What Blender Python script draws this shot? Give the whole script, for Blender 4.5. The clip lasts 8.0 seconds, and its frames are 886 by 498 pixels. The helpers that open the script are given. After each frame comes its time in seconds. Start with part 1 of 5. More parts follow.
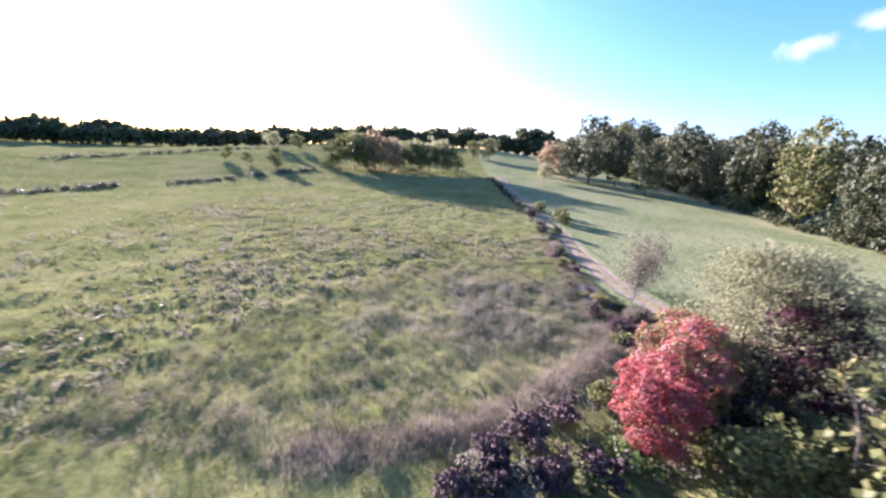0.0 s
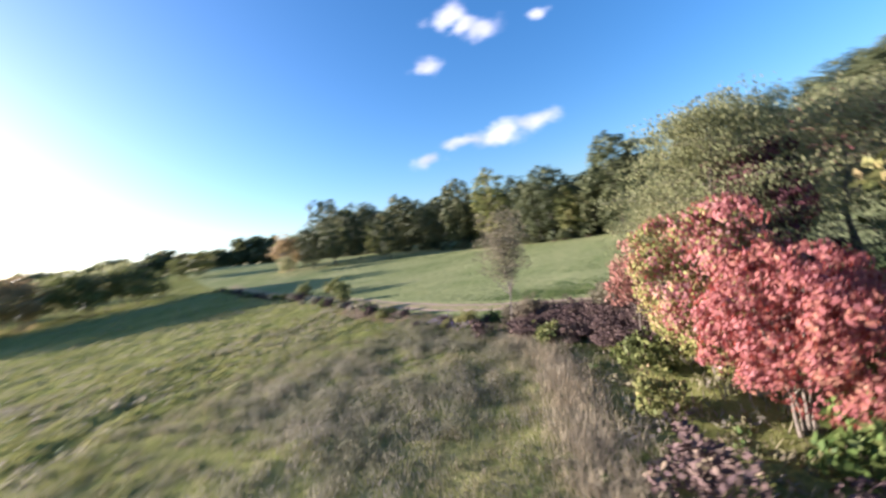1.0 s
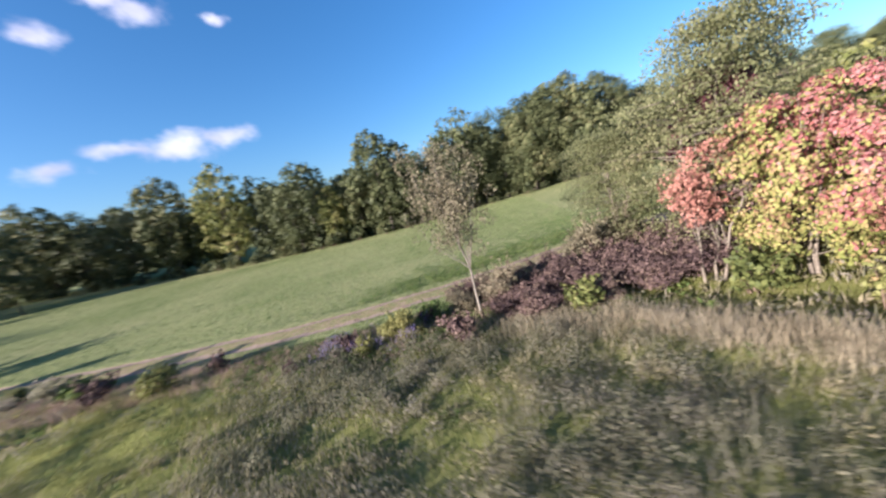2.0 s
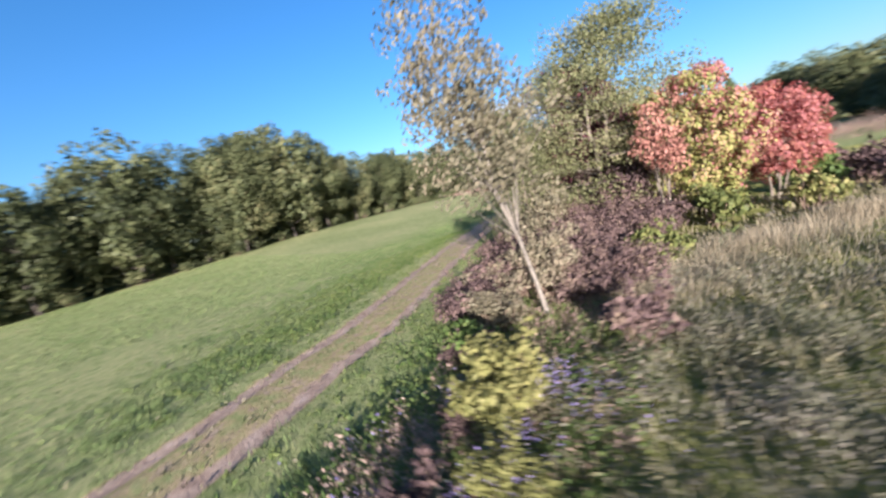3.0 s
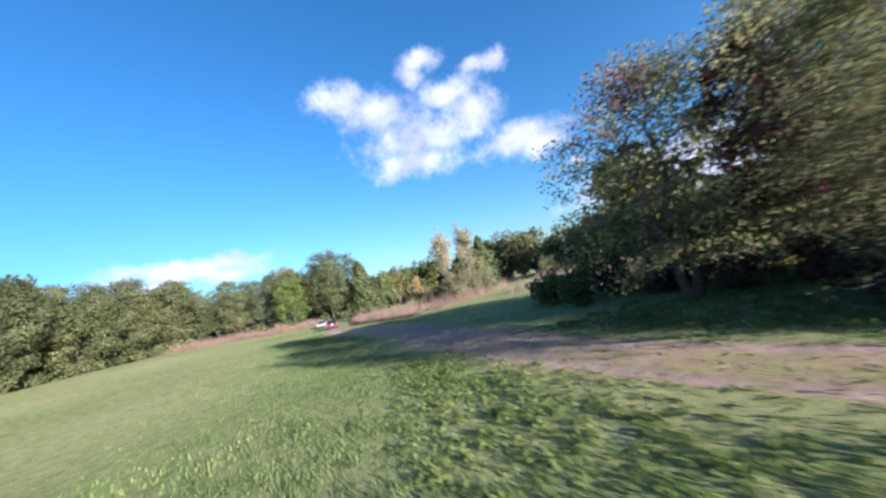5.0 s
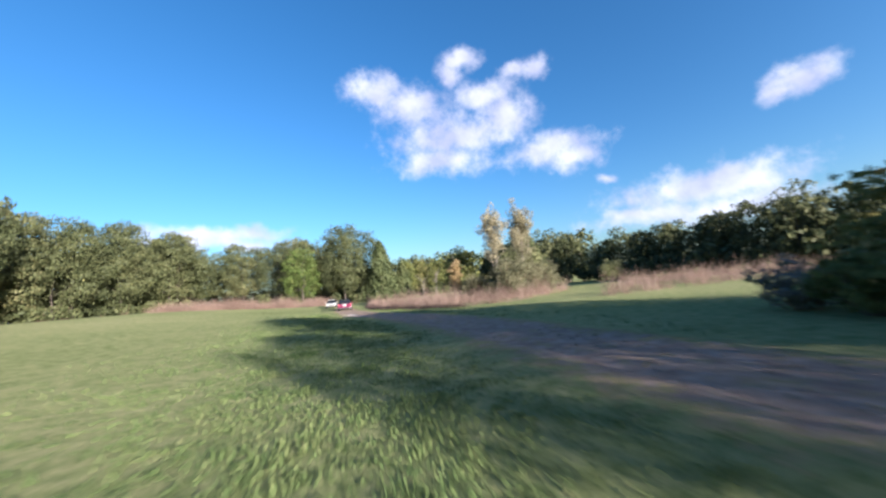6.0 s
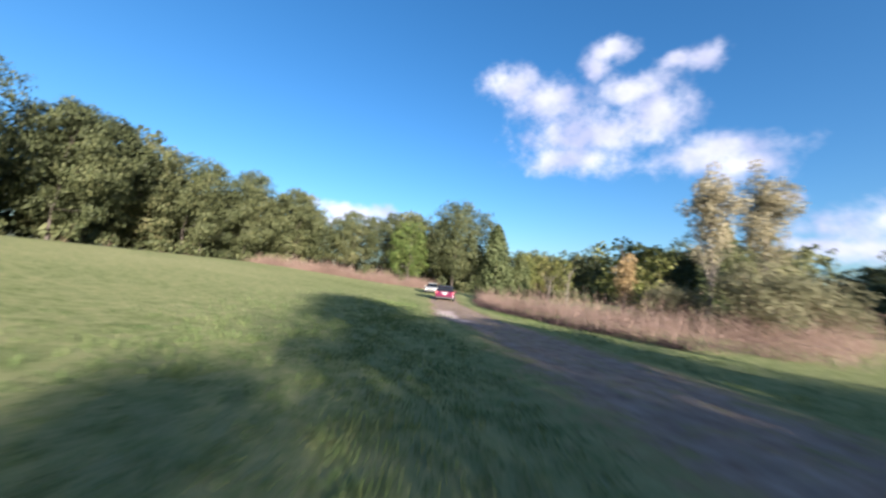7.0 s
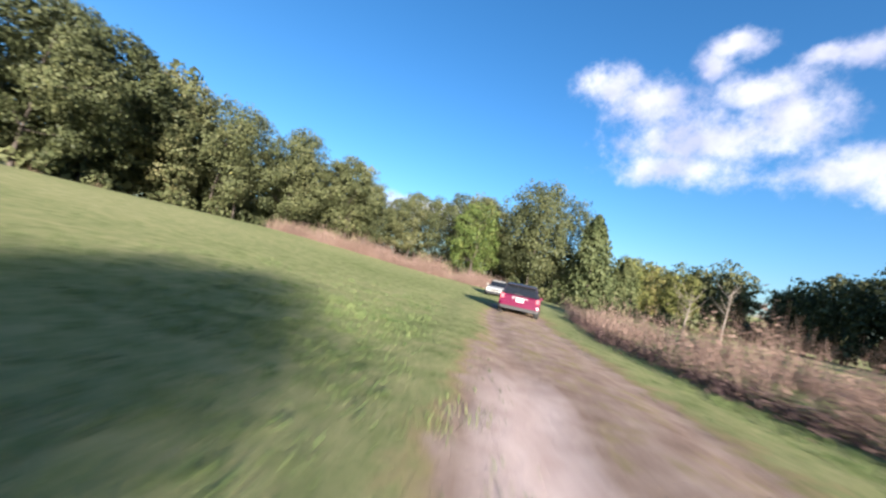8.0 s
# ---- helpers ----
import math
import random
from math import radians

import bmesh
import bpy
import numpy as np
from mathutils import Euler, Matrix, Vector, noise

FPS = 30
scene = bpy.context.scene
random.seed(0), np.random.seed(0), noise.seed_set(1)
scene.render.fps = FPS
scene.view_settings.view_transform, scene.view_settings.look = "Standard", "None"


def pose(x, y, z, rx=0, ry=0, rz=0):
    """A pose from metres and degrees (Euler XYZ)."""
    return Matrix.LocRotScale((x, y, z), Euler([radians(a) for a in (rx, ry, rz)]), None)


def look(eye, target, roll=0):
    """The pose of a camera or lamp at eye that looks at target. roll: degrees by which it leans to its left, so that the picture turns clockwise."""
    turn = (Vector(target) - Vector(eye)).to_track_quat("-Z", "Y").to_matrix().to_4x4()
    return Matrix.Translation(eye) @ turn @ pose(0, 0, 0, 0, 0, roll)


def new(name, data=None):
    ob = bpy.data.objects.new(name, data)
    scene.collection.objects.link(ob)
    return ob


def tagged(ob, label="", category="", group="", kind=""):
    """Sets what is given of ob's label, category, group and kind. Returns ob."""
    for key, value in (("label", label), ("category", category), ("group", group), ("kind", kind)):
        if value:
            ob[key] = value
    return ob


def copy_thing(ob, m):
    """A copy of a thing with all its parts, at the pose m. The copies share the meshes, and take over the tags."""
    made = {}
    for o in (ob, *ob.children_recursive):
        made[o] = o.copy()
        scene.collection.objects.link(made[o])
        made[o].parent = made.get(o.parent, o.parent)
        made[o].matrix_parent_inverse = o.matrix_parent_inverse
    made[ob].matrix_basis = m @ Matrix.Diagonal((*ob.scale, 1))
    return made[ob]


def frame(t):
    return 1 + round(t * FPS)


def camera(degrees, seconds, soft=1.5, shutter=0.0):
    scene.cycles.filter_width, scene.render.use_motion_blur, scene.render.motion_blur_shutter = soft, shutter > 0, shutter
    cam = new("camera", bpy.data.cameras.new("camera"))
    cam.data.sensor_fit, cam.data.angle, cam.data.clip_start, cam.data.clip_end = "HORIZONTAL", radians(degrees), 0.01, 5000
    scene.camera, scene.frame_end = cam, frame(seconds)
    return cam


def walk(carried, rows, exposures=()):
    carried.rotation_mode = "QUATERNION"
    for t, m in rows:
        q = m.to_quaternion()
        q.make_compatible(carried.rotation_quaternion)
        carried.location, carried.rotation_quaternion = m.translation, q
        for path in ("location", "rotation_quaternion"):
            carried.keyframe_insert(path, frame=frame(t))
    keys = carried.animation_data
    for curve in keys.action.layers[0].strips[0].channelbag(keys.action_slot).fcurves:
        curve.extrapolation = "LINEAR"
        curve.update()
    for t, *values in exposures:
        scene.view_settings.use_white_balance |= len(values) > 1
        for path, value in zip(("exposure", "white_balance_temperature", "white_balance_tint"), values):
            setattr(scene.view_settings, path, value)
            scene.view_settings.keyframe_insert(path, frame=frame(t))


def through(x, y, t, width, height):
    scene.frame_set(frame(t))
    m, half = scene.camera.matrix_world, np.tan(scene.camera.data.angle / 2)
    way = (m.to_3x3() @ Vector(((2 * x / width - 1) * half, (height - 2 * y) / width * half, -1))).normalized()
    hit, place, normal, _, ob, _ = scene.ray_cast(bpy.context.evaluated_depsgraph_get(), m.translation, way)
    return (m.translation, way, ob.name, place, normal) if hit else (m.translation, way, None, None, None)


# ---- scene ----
cam = camera(104.2, 8.0, soft=2.4, shutter=0.34)
PATH = [
    (0, pose(-6.12, 29.10, 14.78, 74.00, -2.89, 181.30)),
    (0.5, pose(-5.19, 22.66, 10.23, 78.24, -3.12, 170.94)),
    (1, pose(-3.99, 15.15, 7.43, 87.93, 10.96, 138.01)),
    (1.2, pose(-4.10, 12.24, 6.93, 86.56, 14.70, 126.91)),
    (2.3, pose(-9.82, -4.46, 5.69, 81.14, 12.81, 77.10)),
    (2.5, pose(-12.20, -6.20, 5.25, 81.25, 13.06, 65.88)),
    (3, pose(-19.39, -8.89, 3.87, 81.00, 13.19, 37.55)),
    (3.3, pose(-23.09, -9.08, 3.23, 80.70, 14.65, 23.70)),
    (3.5, pose(-25.30, -8.93, 3.14, 80.41, 15.36, 15.01)),
    (3.6, pose(-26.48, -8.86, 3.17, 82.20, 15.01, 12.19)),
    (3.8, pose(-29.01, -8.16, 2.96, 85.35, 16.51, 7.93)),
    (4, pose(-31.72, -6.62, 2.77, 87.12, 18.18, 3.39)),
    (4.5, pose(-36.62, -1.92, 2.75, 92.20, 17.21, -4.13)),
    (5, pose(-39.51, 3.25, 2.79, 96.14, 13.54, -8.87)),
    (5.2, pose(-40.43, 5.11, 3.00, 95.76, 13.44, -9.65)),
    (6.3, pose(-42.89, 21.21, 1.68, 96.38, 1.14, -4.05)),
    (6.5, pose(-43.29, 24.31, 1.92, 95.99, -0.36, -0.19)),
    (7, pose(-44.11, 32.42, 1.80, 95.68, -5.04, 10.47)),
    (7.5, pose(-45.29, 41.27, 1.52, 94.05, -14.43, 21.86)),
    (8, pose(-47.37, 49.50, 1.32, 94.08, -11.70, 22.25)),
]
walk(cam, PATH, [(0.0, 2.66, 5300, 38), (0.5, 2.5, 5400, 34), (1.0, 2.18, 5800, 18), (2.5, 1.96, 5750, 16), (3.3, 1.98, 5650, 14), (4.0, 1.98, 5550, 12), (5.0, 2.06, 5600, 12), (6.5, 1.92, 5900, 12), (7.5, 2.0, 6000, 12), (8.0, 2.06, 6000, 12)])

# ---- light ----
SUN_EL, SUN_YAW = 11.6, 216.0          # degrees; yaw is counted from +y towards -x
sun_dir = Vector((-math.sin(radians(SUN_YAW)) * math.cos(radians(SUN_EL)),
                  math.cos(radians(SUN_YAW)) * math.cos(radians(SUN_EL)), math.sin(radians(SUN_EL))))
sun = new("sun", bpy.data.lights.new("sun", "SUN"))
sun.data.energy, sun.data.angle, sun.data.color = 5.0, radians(0.6), (1.0, 0.88, 0.72)
CLOUD_STRENGTH = 0.35
sun.matrix_world = look((0, 0, 60), Vector((0, 0, 60)) - sun_dir)

world = bpy.data.worlds.new("sky")
scene.world = world
world.use_nodes = True
wn, wl = world.node_tree.nodes, world.node_tree.links
sky = wn.new("ShaderNodeTexSky")
sky.sky_type, sky.sun_disc = "NISHITA", False
sky.sun_elevation, sky.sun_rotation = radians(SUN_EL), math.atan2(sun_dir.x, sun_dir.y)
sky.air_density, sky.dust_density, sky.ozone_density = 1.0, 1.6, 3.0
hue = wn.new("ShaderNodeHueSaturation")
hue.inputs["Saturation"].default_value = 1.2
wl.new(sky.outputs["Color"], hue.inputs["Color"])
wn["Background"].inputs["Strength"].default_value = 0.07
wl.new(hue.outputs["Color"], wn["Background"].inputs["Color"])
# clouds: puffs at (yaw, elevation, half width, half height) in degrees
CLOUD_BIG = [
    (1.4, 31.3, 3.8, 2.2), (-4.5, 29.1, 4.7, 2.6), (-11.2, 24.3, 8.3, 3.7), (-9.3, 20.8, 7.2, 2.3), (-17.4, 29.7, 4.5, 2.1),
    (-13.8, 34.6, 2.7, 1.4), (-11.9, 32.9, 2.1, 1.5), (-25.9, 31.4, 2.0, 1.3), (-22.3, 31.5, 1.7, 0.9), (-20.4, 25.8, 4.2, 3.3),
    (-27.2, 19.8, 6.1, 2.4), (-30.5, 17.9, 3.6, 2.1), (-34.4, 13.6, 1.2, 0.7)]
CLOUD_BANK = [
    (-44.0, 10.0, 8.8, 2.6), (-47.0, 10.6, 7.1, 1.8), (-49.5, 9.5, 4.9, 2.0), (-39.0, 7.5, 7.3, 1.2), (-45.8, 7.0, 9.9, 1.7),
    (25.9, 9.3, 6.3, 1.1), (21.5, 8.6, 3.9, 1.0), (-56.5, 19.5, 2.9, 1.8), (-54.9, 18.4, 1.9, 1.1)]
CLOUD_WEST = [
    (131.0, 14.4, 3.2, 0.9), (125.5, 14.2, 4.2, 1.5), (120.5, 14.8, 3.2, 1.2), (138.4, 12.5, 2.5, 0.8), (135.3, 25.7, 2.0, 0.9),
    (131.0, 31.2, 2.4, 1.1), (125.2, 28.4, 2.4, 1.2), (128.2, 29.6, 2.0, 0.8), (117.6, 28.4, 1.2, 0.6), (67.2, 0.5, 2.8, 0.5)]
CLOUD_LOW = [
    (25.5, 10.3, 8.8, 1.1), (30.4, 8.9, 4.3, 0.8)]
wtc = wn.new("ShaderNodeTexCoord").outputs["Generated"]
warp = wn.new("ShaderNodeTexNoise")
warp.inputs["Scale"].default_value, warp.inputs["Detail"].default_value = 11.0, 4.0
wl.new(wtc, warp.inputs["Vector"])
shift = wn.new("ShaderNodeVectorMath"); shift.operation = "MULTIPLY_ADD"
wl.new(warp.outputs["Color"], shift.inputs[0])
shift.inputs[1].default_value = (0.06, 0.06, 0.06)
away = wn.new("ShaderNodeVectorMath"); away.operation = "SUBTRACT"
wl.new(wtc, away.inputs[0]); away.inputs[1].default_value = (0.03, 0.03, 0.03)
wl.new(away.outputs[0], shift.inputs[2])
cover = None
for yaw, el, rw, rh in CLOUD_BIG + CLOUD_BANK + CLOUD_WEST + CLOUD_LOW:
    mp = wn.new("ShaderNodeMapping"); mp.vector_type = "TEXTURE"
    cy, sy, ce, se = math.cos(radians(yaw)), math.sin(radians(yaw)), math.cos(radians(el)), math.sin(radians(el))
    mp.inputs["Location"].default_value = (-sy * ce, cy * ce, se)
    mp.inputs["Rotation"].default_value = (radians(el), 0, radians(yaw))
    mp.inputs["Scale"].default_value = (radians(rw) * 1.5, 0.5, radians(rh) * 1.5)
    wl.new(shift.outputs[0], mp.inputs["Vector"])
    ln = wn.new("ShaderNodeVectorMath"); ln.operation = "LENGTH"
    wl.new(mp.outputs[0], ln.inputs[0])
    if cover is None:
        cover = ln.outputs["Value"]
    else:
        mn = wn.new("ShaderNodeMath"); mn.operation = "SMOOTH_MIN"
        mn.inputs[2].default_value = 0.25
        wl.new(cover, mn.inputs[0]); wl.new(ln.outputs["Value"], mn.inputs[1])
        cover = mn.outputs[0]
fluff = wn.new("ShaderNodeTexNoise")
fluff.inputs["Scale"].default_value, fluff.inputs["Detail"].default_value, fluff.inputs["Roughness"].default_value = 20.0, 8.0, 0.66
wl.new(wtc, fluff.inputs["Vector"])
edge = wn.new("ShaderNodeMath"); edge.operation = "MULTIPLY_ADD"
wl.new(fluff.outputs["Fac"], edge.inputs[0]); edge.inputs[1].default_value = 1.55
wl.new(cover, edge.inputs[2])
body = wn.new("ShaderNodeMapRange"); body.interpolation_type = "SMOOTHSTEP"
body.inputs["From Min"].default_value, body.inputs["From Max"].default_value = 1.78, 0.85
body.inputs["To Min"].default_value, body.inputs["To Max"].default_value = 0.0, 0.84
wl.new(edge.outputs[0], body.inputs["Value"])
puff = wn.new("ShaderNodeMapRange")
puff.inputs["From Min"].default_value, puff.inputs["From Max"].default_value = 0.35, 0.65
wl.new(warp.outputs["Fac"], puff.inputs["Value"])
tone = wn.new("ShaderNodeMix"); tone.data_type = "RGBA"
wl.new(puff.outputs[0], tone.inputs["Factor"])
tone.inputs["A"].default_value, tone.inputs["B"].default_value = (0.58, 0.57, 0.72, 1), (0.95, 0.90, 0.95, 1)
cloud = wn.new("ShaderNodeBackground"); cloud.inputs["Strength"].default_value = CLOUD_STRENGTH
wl.new(tone.outputs["Result"], cloud.inputs["Color"])
both = wn.new("ShaderNodeMixShader")
wl.new(body.outputs[0], both.inputs["Fac"])
wl.new(wn["Background"].outputs[0], both.inputs[1]); wl.new(cloud.outputs[0], both.inputs[2])
wl.new(both.outputs[0], wn["World Output"].inputs["Surface"])

# ---- materials ----
def node(nt, kind, **props):
    n = nt.nodes.new(kind)
    for k, v in props.items():
        if k == "operation":
            n.operation = v
        else:
            n.inputs[k].default_value = v
    return n


def material(name, rough=0.8):
    m = bpy.data.materials.new(name)
    m.use_nodes = True
    b = m.node_tree.nodes["Principled BSDF"]
    b.inputs["Roughness"].default_value = rough
    return m, m.node_tree, b


def ramp(nt, stops):
    r = nt.nodes.new("ShaderNodeValToRGB")
    while len(r.color_ramp.elements) < len(stops):
        r.color_ramp.elements.new(0.5)
    for e, (p, c) in zip(r.color_ramp.elements, stops):
        e.position, e.color = p, (*c, 1)
    return r


def noise_node(nt, vec, scale, detail=4.0, rough=0.55):
    n = node(nt, "ShaderNodeTexNoise", Scale=scale, Detail=detail, Roughness=rough)
    nt.links.new(vec, n.inputs["Vector"])
    return n.outputs["Fac"]


def blend(nt, fac, a, b, mode="MIX"):
    mx = nt.nodes.new("ShaderNodeMix")
    mx.data_type, mx.blend_type = "RGBA", mode
    for sock, v in ((mx.inputs["Factor"], fac), (mx.inputs["A"], a), (mx.inputs["B"], b)):
        if isinstance(v, bpy.types.NodeSocket):
            nt.links.new(v, sock)
        else:
            sock.default_value = v if isinstance(v, (int, float)) else (*v, 1)
    return mx.outputs["Result"]


def bump(nt, bsdf, height, strength=0.4, dist=0.05):
    b = node(nt, "ShaderNodeBump", Strength=strength, Distance=dist)
    nt.links.new(height, b.inputs["Height"])
    nt.links.new(b.outputs["Normal"], bsdf.inputs["Normal"])


def where(nt):
    return nt.nodes.new("ShaderNodeNewGeometry").outputs["Position"]


def leaf_material(name, stops, shine=0.55, through=0.35, patch=0.35, own=0.22, glow=(1.0, 1.0, 1.0)):
    """Leaves whose colours run along the stops, by leaf, by clump and by plant."""
    m, nt, b = material(name, shine)
    isl = nt.nodes.new("ShaderNodeNewGeometry").outputs["Random Per Island"]
    ob = nt.nodes.new("ShaderNodeObjectInfo").outputs["Random"]
    pos = where(nt)
    n1 = noise_node(nt, pos, patch, 3.0)
    a = node(nt, "ShaderNodeMath", operation="MULTIPLY_ADD")
    nt.links.new(isl, a.inputs[0]); a.inputs[1].default_value = 0.45
    nt.links.new(n1, a.inputs[2])
    c = node(nt, "ShaderNodeMath", operation="MULTIPLY_ADD")
    nt.links.new(ob, c.inputs[0]); c.inputs[1].default_value = own
    nt.links.new(a.outputs[0], c.inputs[2])
    d = node(nt, "ShaderNodeMath", operation="SUBTRACT")
    nt.links.new(c.outputs[0], d.inputs[0]); d.inputs[1].default_value = 0.23 + own / 2
    r = ramp(nt, stops)
    nt.links.new(d.outputs[0], r.inputs["Fac"])
    nt.links.new(r.outputs["Color"], b.inputs["Base Color"])
    tr = nt.nodes.new("ShaderNodeBsdfTranslucent")
    nt.links.new(blend(nt, 1.0, r.outputs["Color"], glow, "MULTIPLY"), tr.inputs["Color"])
    mix = node(nt, "ShaderNodeMixShader", Fac=through)
    out = nt.nodes["Material Output"]
    nt.links.new(b.outputs[0], mix.inputs[1]); nt.links.new(tr.outputs[0], mix.inputs[2])
    nt.links.new(mix.outputs[0], out.inputs["Surface"])
    b.inputs["Specular IOR Level"].default_value = 0.15
    return m


def ground_colour(nt, stops, fine, scale_big, scale_mid, mid_w):
    """Colour from coarse, middling and fine noise along the stops; also gives the fine noise."""
    pos = where(nt)
    big, mid, tiny = noise_node(nt, pos, scale_big, 4), noise_node(nt, pos, scale_mid, 5), noise_node(nt, pos, fine, 6, 0.7)
    s = node(nt, "ShaderNodeMath", operation="MULTIPLY_ADD")
    nt.links.new(big, s.inputs[0]); s.inputs[1].default_value = 0.8
    s2 = node(nt, "ShaderNodeMath", operation="MULTIPLY_ADD")
    nt.links.new(mid, s2.inputs[0]); s2.inputs[1].default_value = mid_w
    nt.links.new(s.outputs[0], s2.inputs[2])
    t = node(nt, "ShaderNodeMath", operation="SUBTRACT")
    nt.links.new(tiny, t.inputs[0]); t.inputs[1].default_value = 0.40 + mid_w / 2
    nt.links.new(t.outputs[0], s.inputs[2])
    r = ramp(nt, stops)
    nt.links.new(s2.outputs[0], r.inputs["Fac"])
    return r.outputs["Color"], tiny


def ground_material(name, stops, fine, bump_s, scale_big=0.06, scale_mid=0.6, mid_w=0.55):
    m, nt, b = material(name, 0.95)
    b.inputs["Specular IOR Level"].default_value = 0.0
    colour, tiny = ground_colour(nt, stops, fine, scale_big, scale_mid, mid_w)
    nt.links.new(colour, b.inputs["Base Color"])
    bump(nt, b, tiny, bump_s, 0.12)
    return m


LAWN_STOPS = [(0.15, (0.092, 0.130, 0.042)), (0.42, (0.216, 0.238, 0.102)), (0.7, (0.312, 0.305, 0.15)), (1.0, (0.395, 0.36, 0.20))]
MEADOW_STOPS = [(0.2, (0.092, 0.108, 0.034)), (0.45, (0.18, 0.188, 0.06)), (0.7, (0.255, 0.242, 0.095)), (1.0, (0.325, 0.28, 0.155))]
M_GROUND = ground_material("field_turf", LAWN_STOPS, 11.0, 0.9, 0.06, 2.3, 0.95)
nt = M_GROUND.node_tree
bs = nt.nodes["Principled BSDF"]
mown = bs.inputs["Base Color"].links[0].from_socket
wild, _ = ground_colour(nt, MEADOW_STOPS, 5.0, 0.09, 0.8, 0.55)
ra = nt.nodes.new("ShaderNodeAttribute"); ra.attribute_name = "rough"
rs = node(nt, "ShaderNodeMath", operation="MULTIPLY_ADD")
nt.links.new(noise_node(nt, where(nt), 0.9, 5), rs.inputs[0]); rs.inputs[1].default_value = 0.9
nt.links.new(ra.outputs["Fac"], rs.inputs[2])
rm = nt.nodes.new("ShaderNodeMapRange")
rm.inputs["From Min"].default_value, rm.inputs["From Max"].default_value = 0.8, 1.1
nt.links.new(rs.outputs[0], rm.inputs["Value"])
nt.links.new(blend(nt, rm.outputs[0], mown, wild), bs.inputs["Base Color"])
M_DIRT = ground_material("track_earth", LAWN_STOPS, 11.0, 0.9, 0.06, 2.3, 0.95)
nt = M_DIRT.node_tree
bs = nt.nodes["Principled BSDF"]
turf = bs.inputs["Base Color"].links[0].from_socket
wa = nt.nodes.new("ShaderNodeAttribute"); wa.attribute_name = "worn"
er = ramp(nt, [(0.25, (0.19, 0.128, 0.10)), (0.5, (0.32, 0.235, 0.19)), (0.75, (0.44, 0.345, 0.29))])
nt.links.new(noise_node(nt, where(nt), 2.2, 8, 0.7), er.inputs["Fac"])
sr = ramp(nt, [(0.3, (0.48, 0.36, 0.32)), (0.7, (0.68, 0.555, 0.515))])
nt.links.new(noise_node(nt, where(nt), 3.0, 7, 0.65), sr.inputs["Fac"])
sandy = nt.nodes.new("ShaderNodeMapRange")
sandy.inputs["From Min"].default_value, sandy.inputs["From Max"].default_value = 1.05, 1.45
nt.links.new(wa.outputs["Fac"], sandy.inputs["Value"])
earth = blend(nt, sandy.outputs[0], er.outputs["Color"], sr.outputs["Color"])
dry = ramp(nt, [(0.3, (0.22, 0.19, 0.09)), (0.6, (0.34, 0.27, 0.15)), (0.8, (0.42, 0.33, 0.21))])
nt.links.new(noise_node(nt, where(nt), 5.0, 6, 0.7), dry.inputs["Fac"])
gn = noise_node(nt, where(nt), 2.4, 8, 0.72)
ga = node(nt, "ShaderNodeMath", operation="MULTIPLY_ADD")
nt.links.new(gn, ga.inputs[0]); nt.links.new(wa.outputs["Fac"], ga.inputs[2])
ga.inputs[1].default_value = 1.9


def share(low, high):
    g = nt.nodes.new("ShaderNodeMapRange")
    g.inputs["From Min"].default_value, g.inputs["From Max"].default_value = low, high
    nt.links.new(ga.outputs[0], g.inputs["Value"])
    return g.outputs[0]


thin = blend(nt, share(1.15, 1.45), turf, dry.outputs["Color"])
nt.links.new(blend(nt, share(1.42, 1.72), thin, earth), bs.inputs["Base Color"])


def bark_material(name, dark, light):
    m, nt, b = material(name, 0.9)
    pos = where(nt)
    r = ramp(nt, [(0.3, dark), (0.7, light)])
    n = noise_node(nt, pos, 7.0, 6, 0.7)
    nt.links.new(n, r.inputs["Fac"])
    nt.links.new(r.outputs["Color"], b.inputs["Base Color"])
    bump(nt, b, n, 0.7, 0.04)
    return m


M_BARK = bark_material("grey_brown_bark", (0.06, 0.045, 0.035), (0.20, 0.165, 0.13))
M_PALEBARK = bark_material("pale_bark", (0.08, 0.068, 0.056), (0.24, 0.205, 0.17))
M_DARKBARK = bark_material("dark_oak_bark", (0.03, 0.024, 0.02), (0.10, 0.08, 0.065))
M_TWIG = bark_material("brown_twigs", (0.08, 0.05, 0.035), (0.22, 0.15, 0.11))

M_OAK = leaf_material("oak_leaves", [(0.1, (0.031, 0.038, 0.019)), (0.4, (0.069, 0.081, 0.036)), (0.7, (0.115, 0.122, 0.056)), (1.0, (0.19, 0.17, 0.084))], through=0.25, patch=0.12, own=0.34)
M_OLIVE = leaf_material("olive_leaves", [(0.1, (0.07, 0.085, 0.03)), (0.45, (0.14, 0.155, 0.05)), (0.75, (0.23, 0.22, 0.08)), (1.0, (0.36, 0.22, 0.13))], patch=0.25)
M_FEATHER = leaf_material("feathery_leaves", [(0.05, (0.21, 0.13, 0.095)), (0.18, (0.155, 0.16, 0.08)), (0.45, (0.21, 0.22, 0.104)), (0.75, (0.285, 0.275, 0.147)), (1.0, (0.40, 0.315, 0.20))], patch=0.2, through=0.6)
M_PLUM = leaf_material("plum_leaves", [(0.1, (0.045, 0.02, 0.026)), (0.5, (0.115, 0.042, 0.053)), (1.0, (0.20, 0.085, 0.092))], patch=0.4, through=0.25)
M_ASPEN = leaf_material("yellowing_poplar_leaves", [(0.1, (0.18, 0.16, 0.10)), (0.5, (0.275, 0.245, 0.155)), (1.0, (0.38, 0.335, 0.24))], patch=0.4)
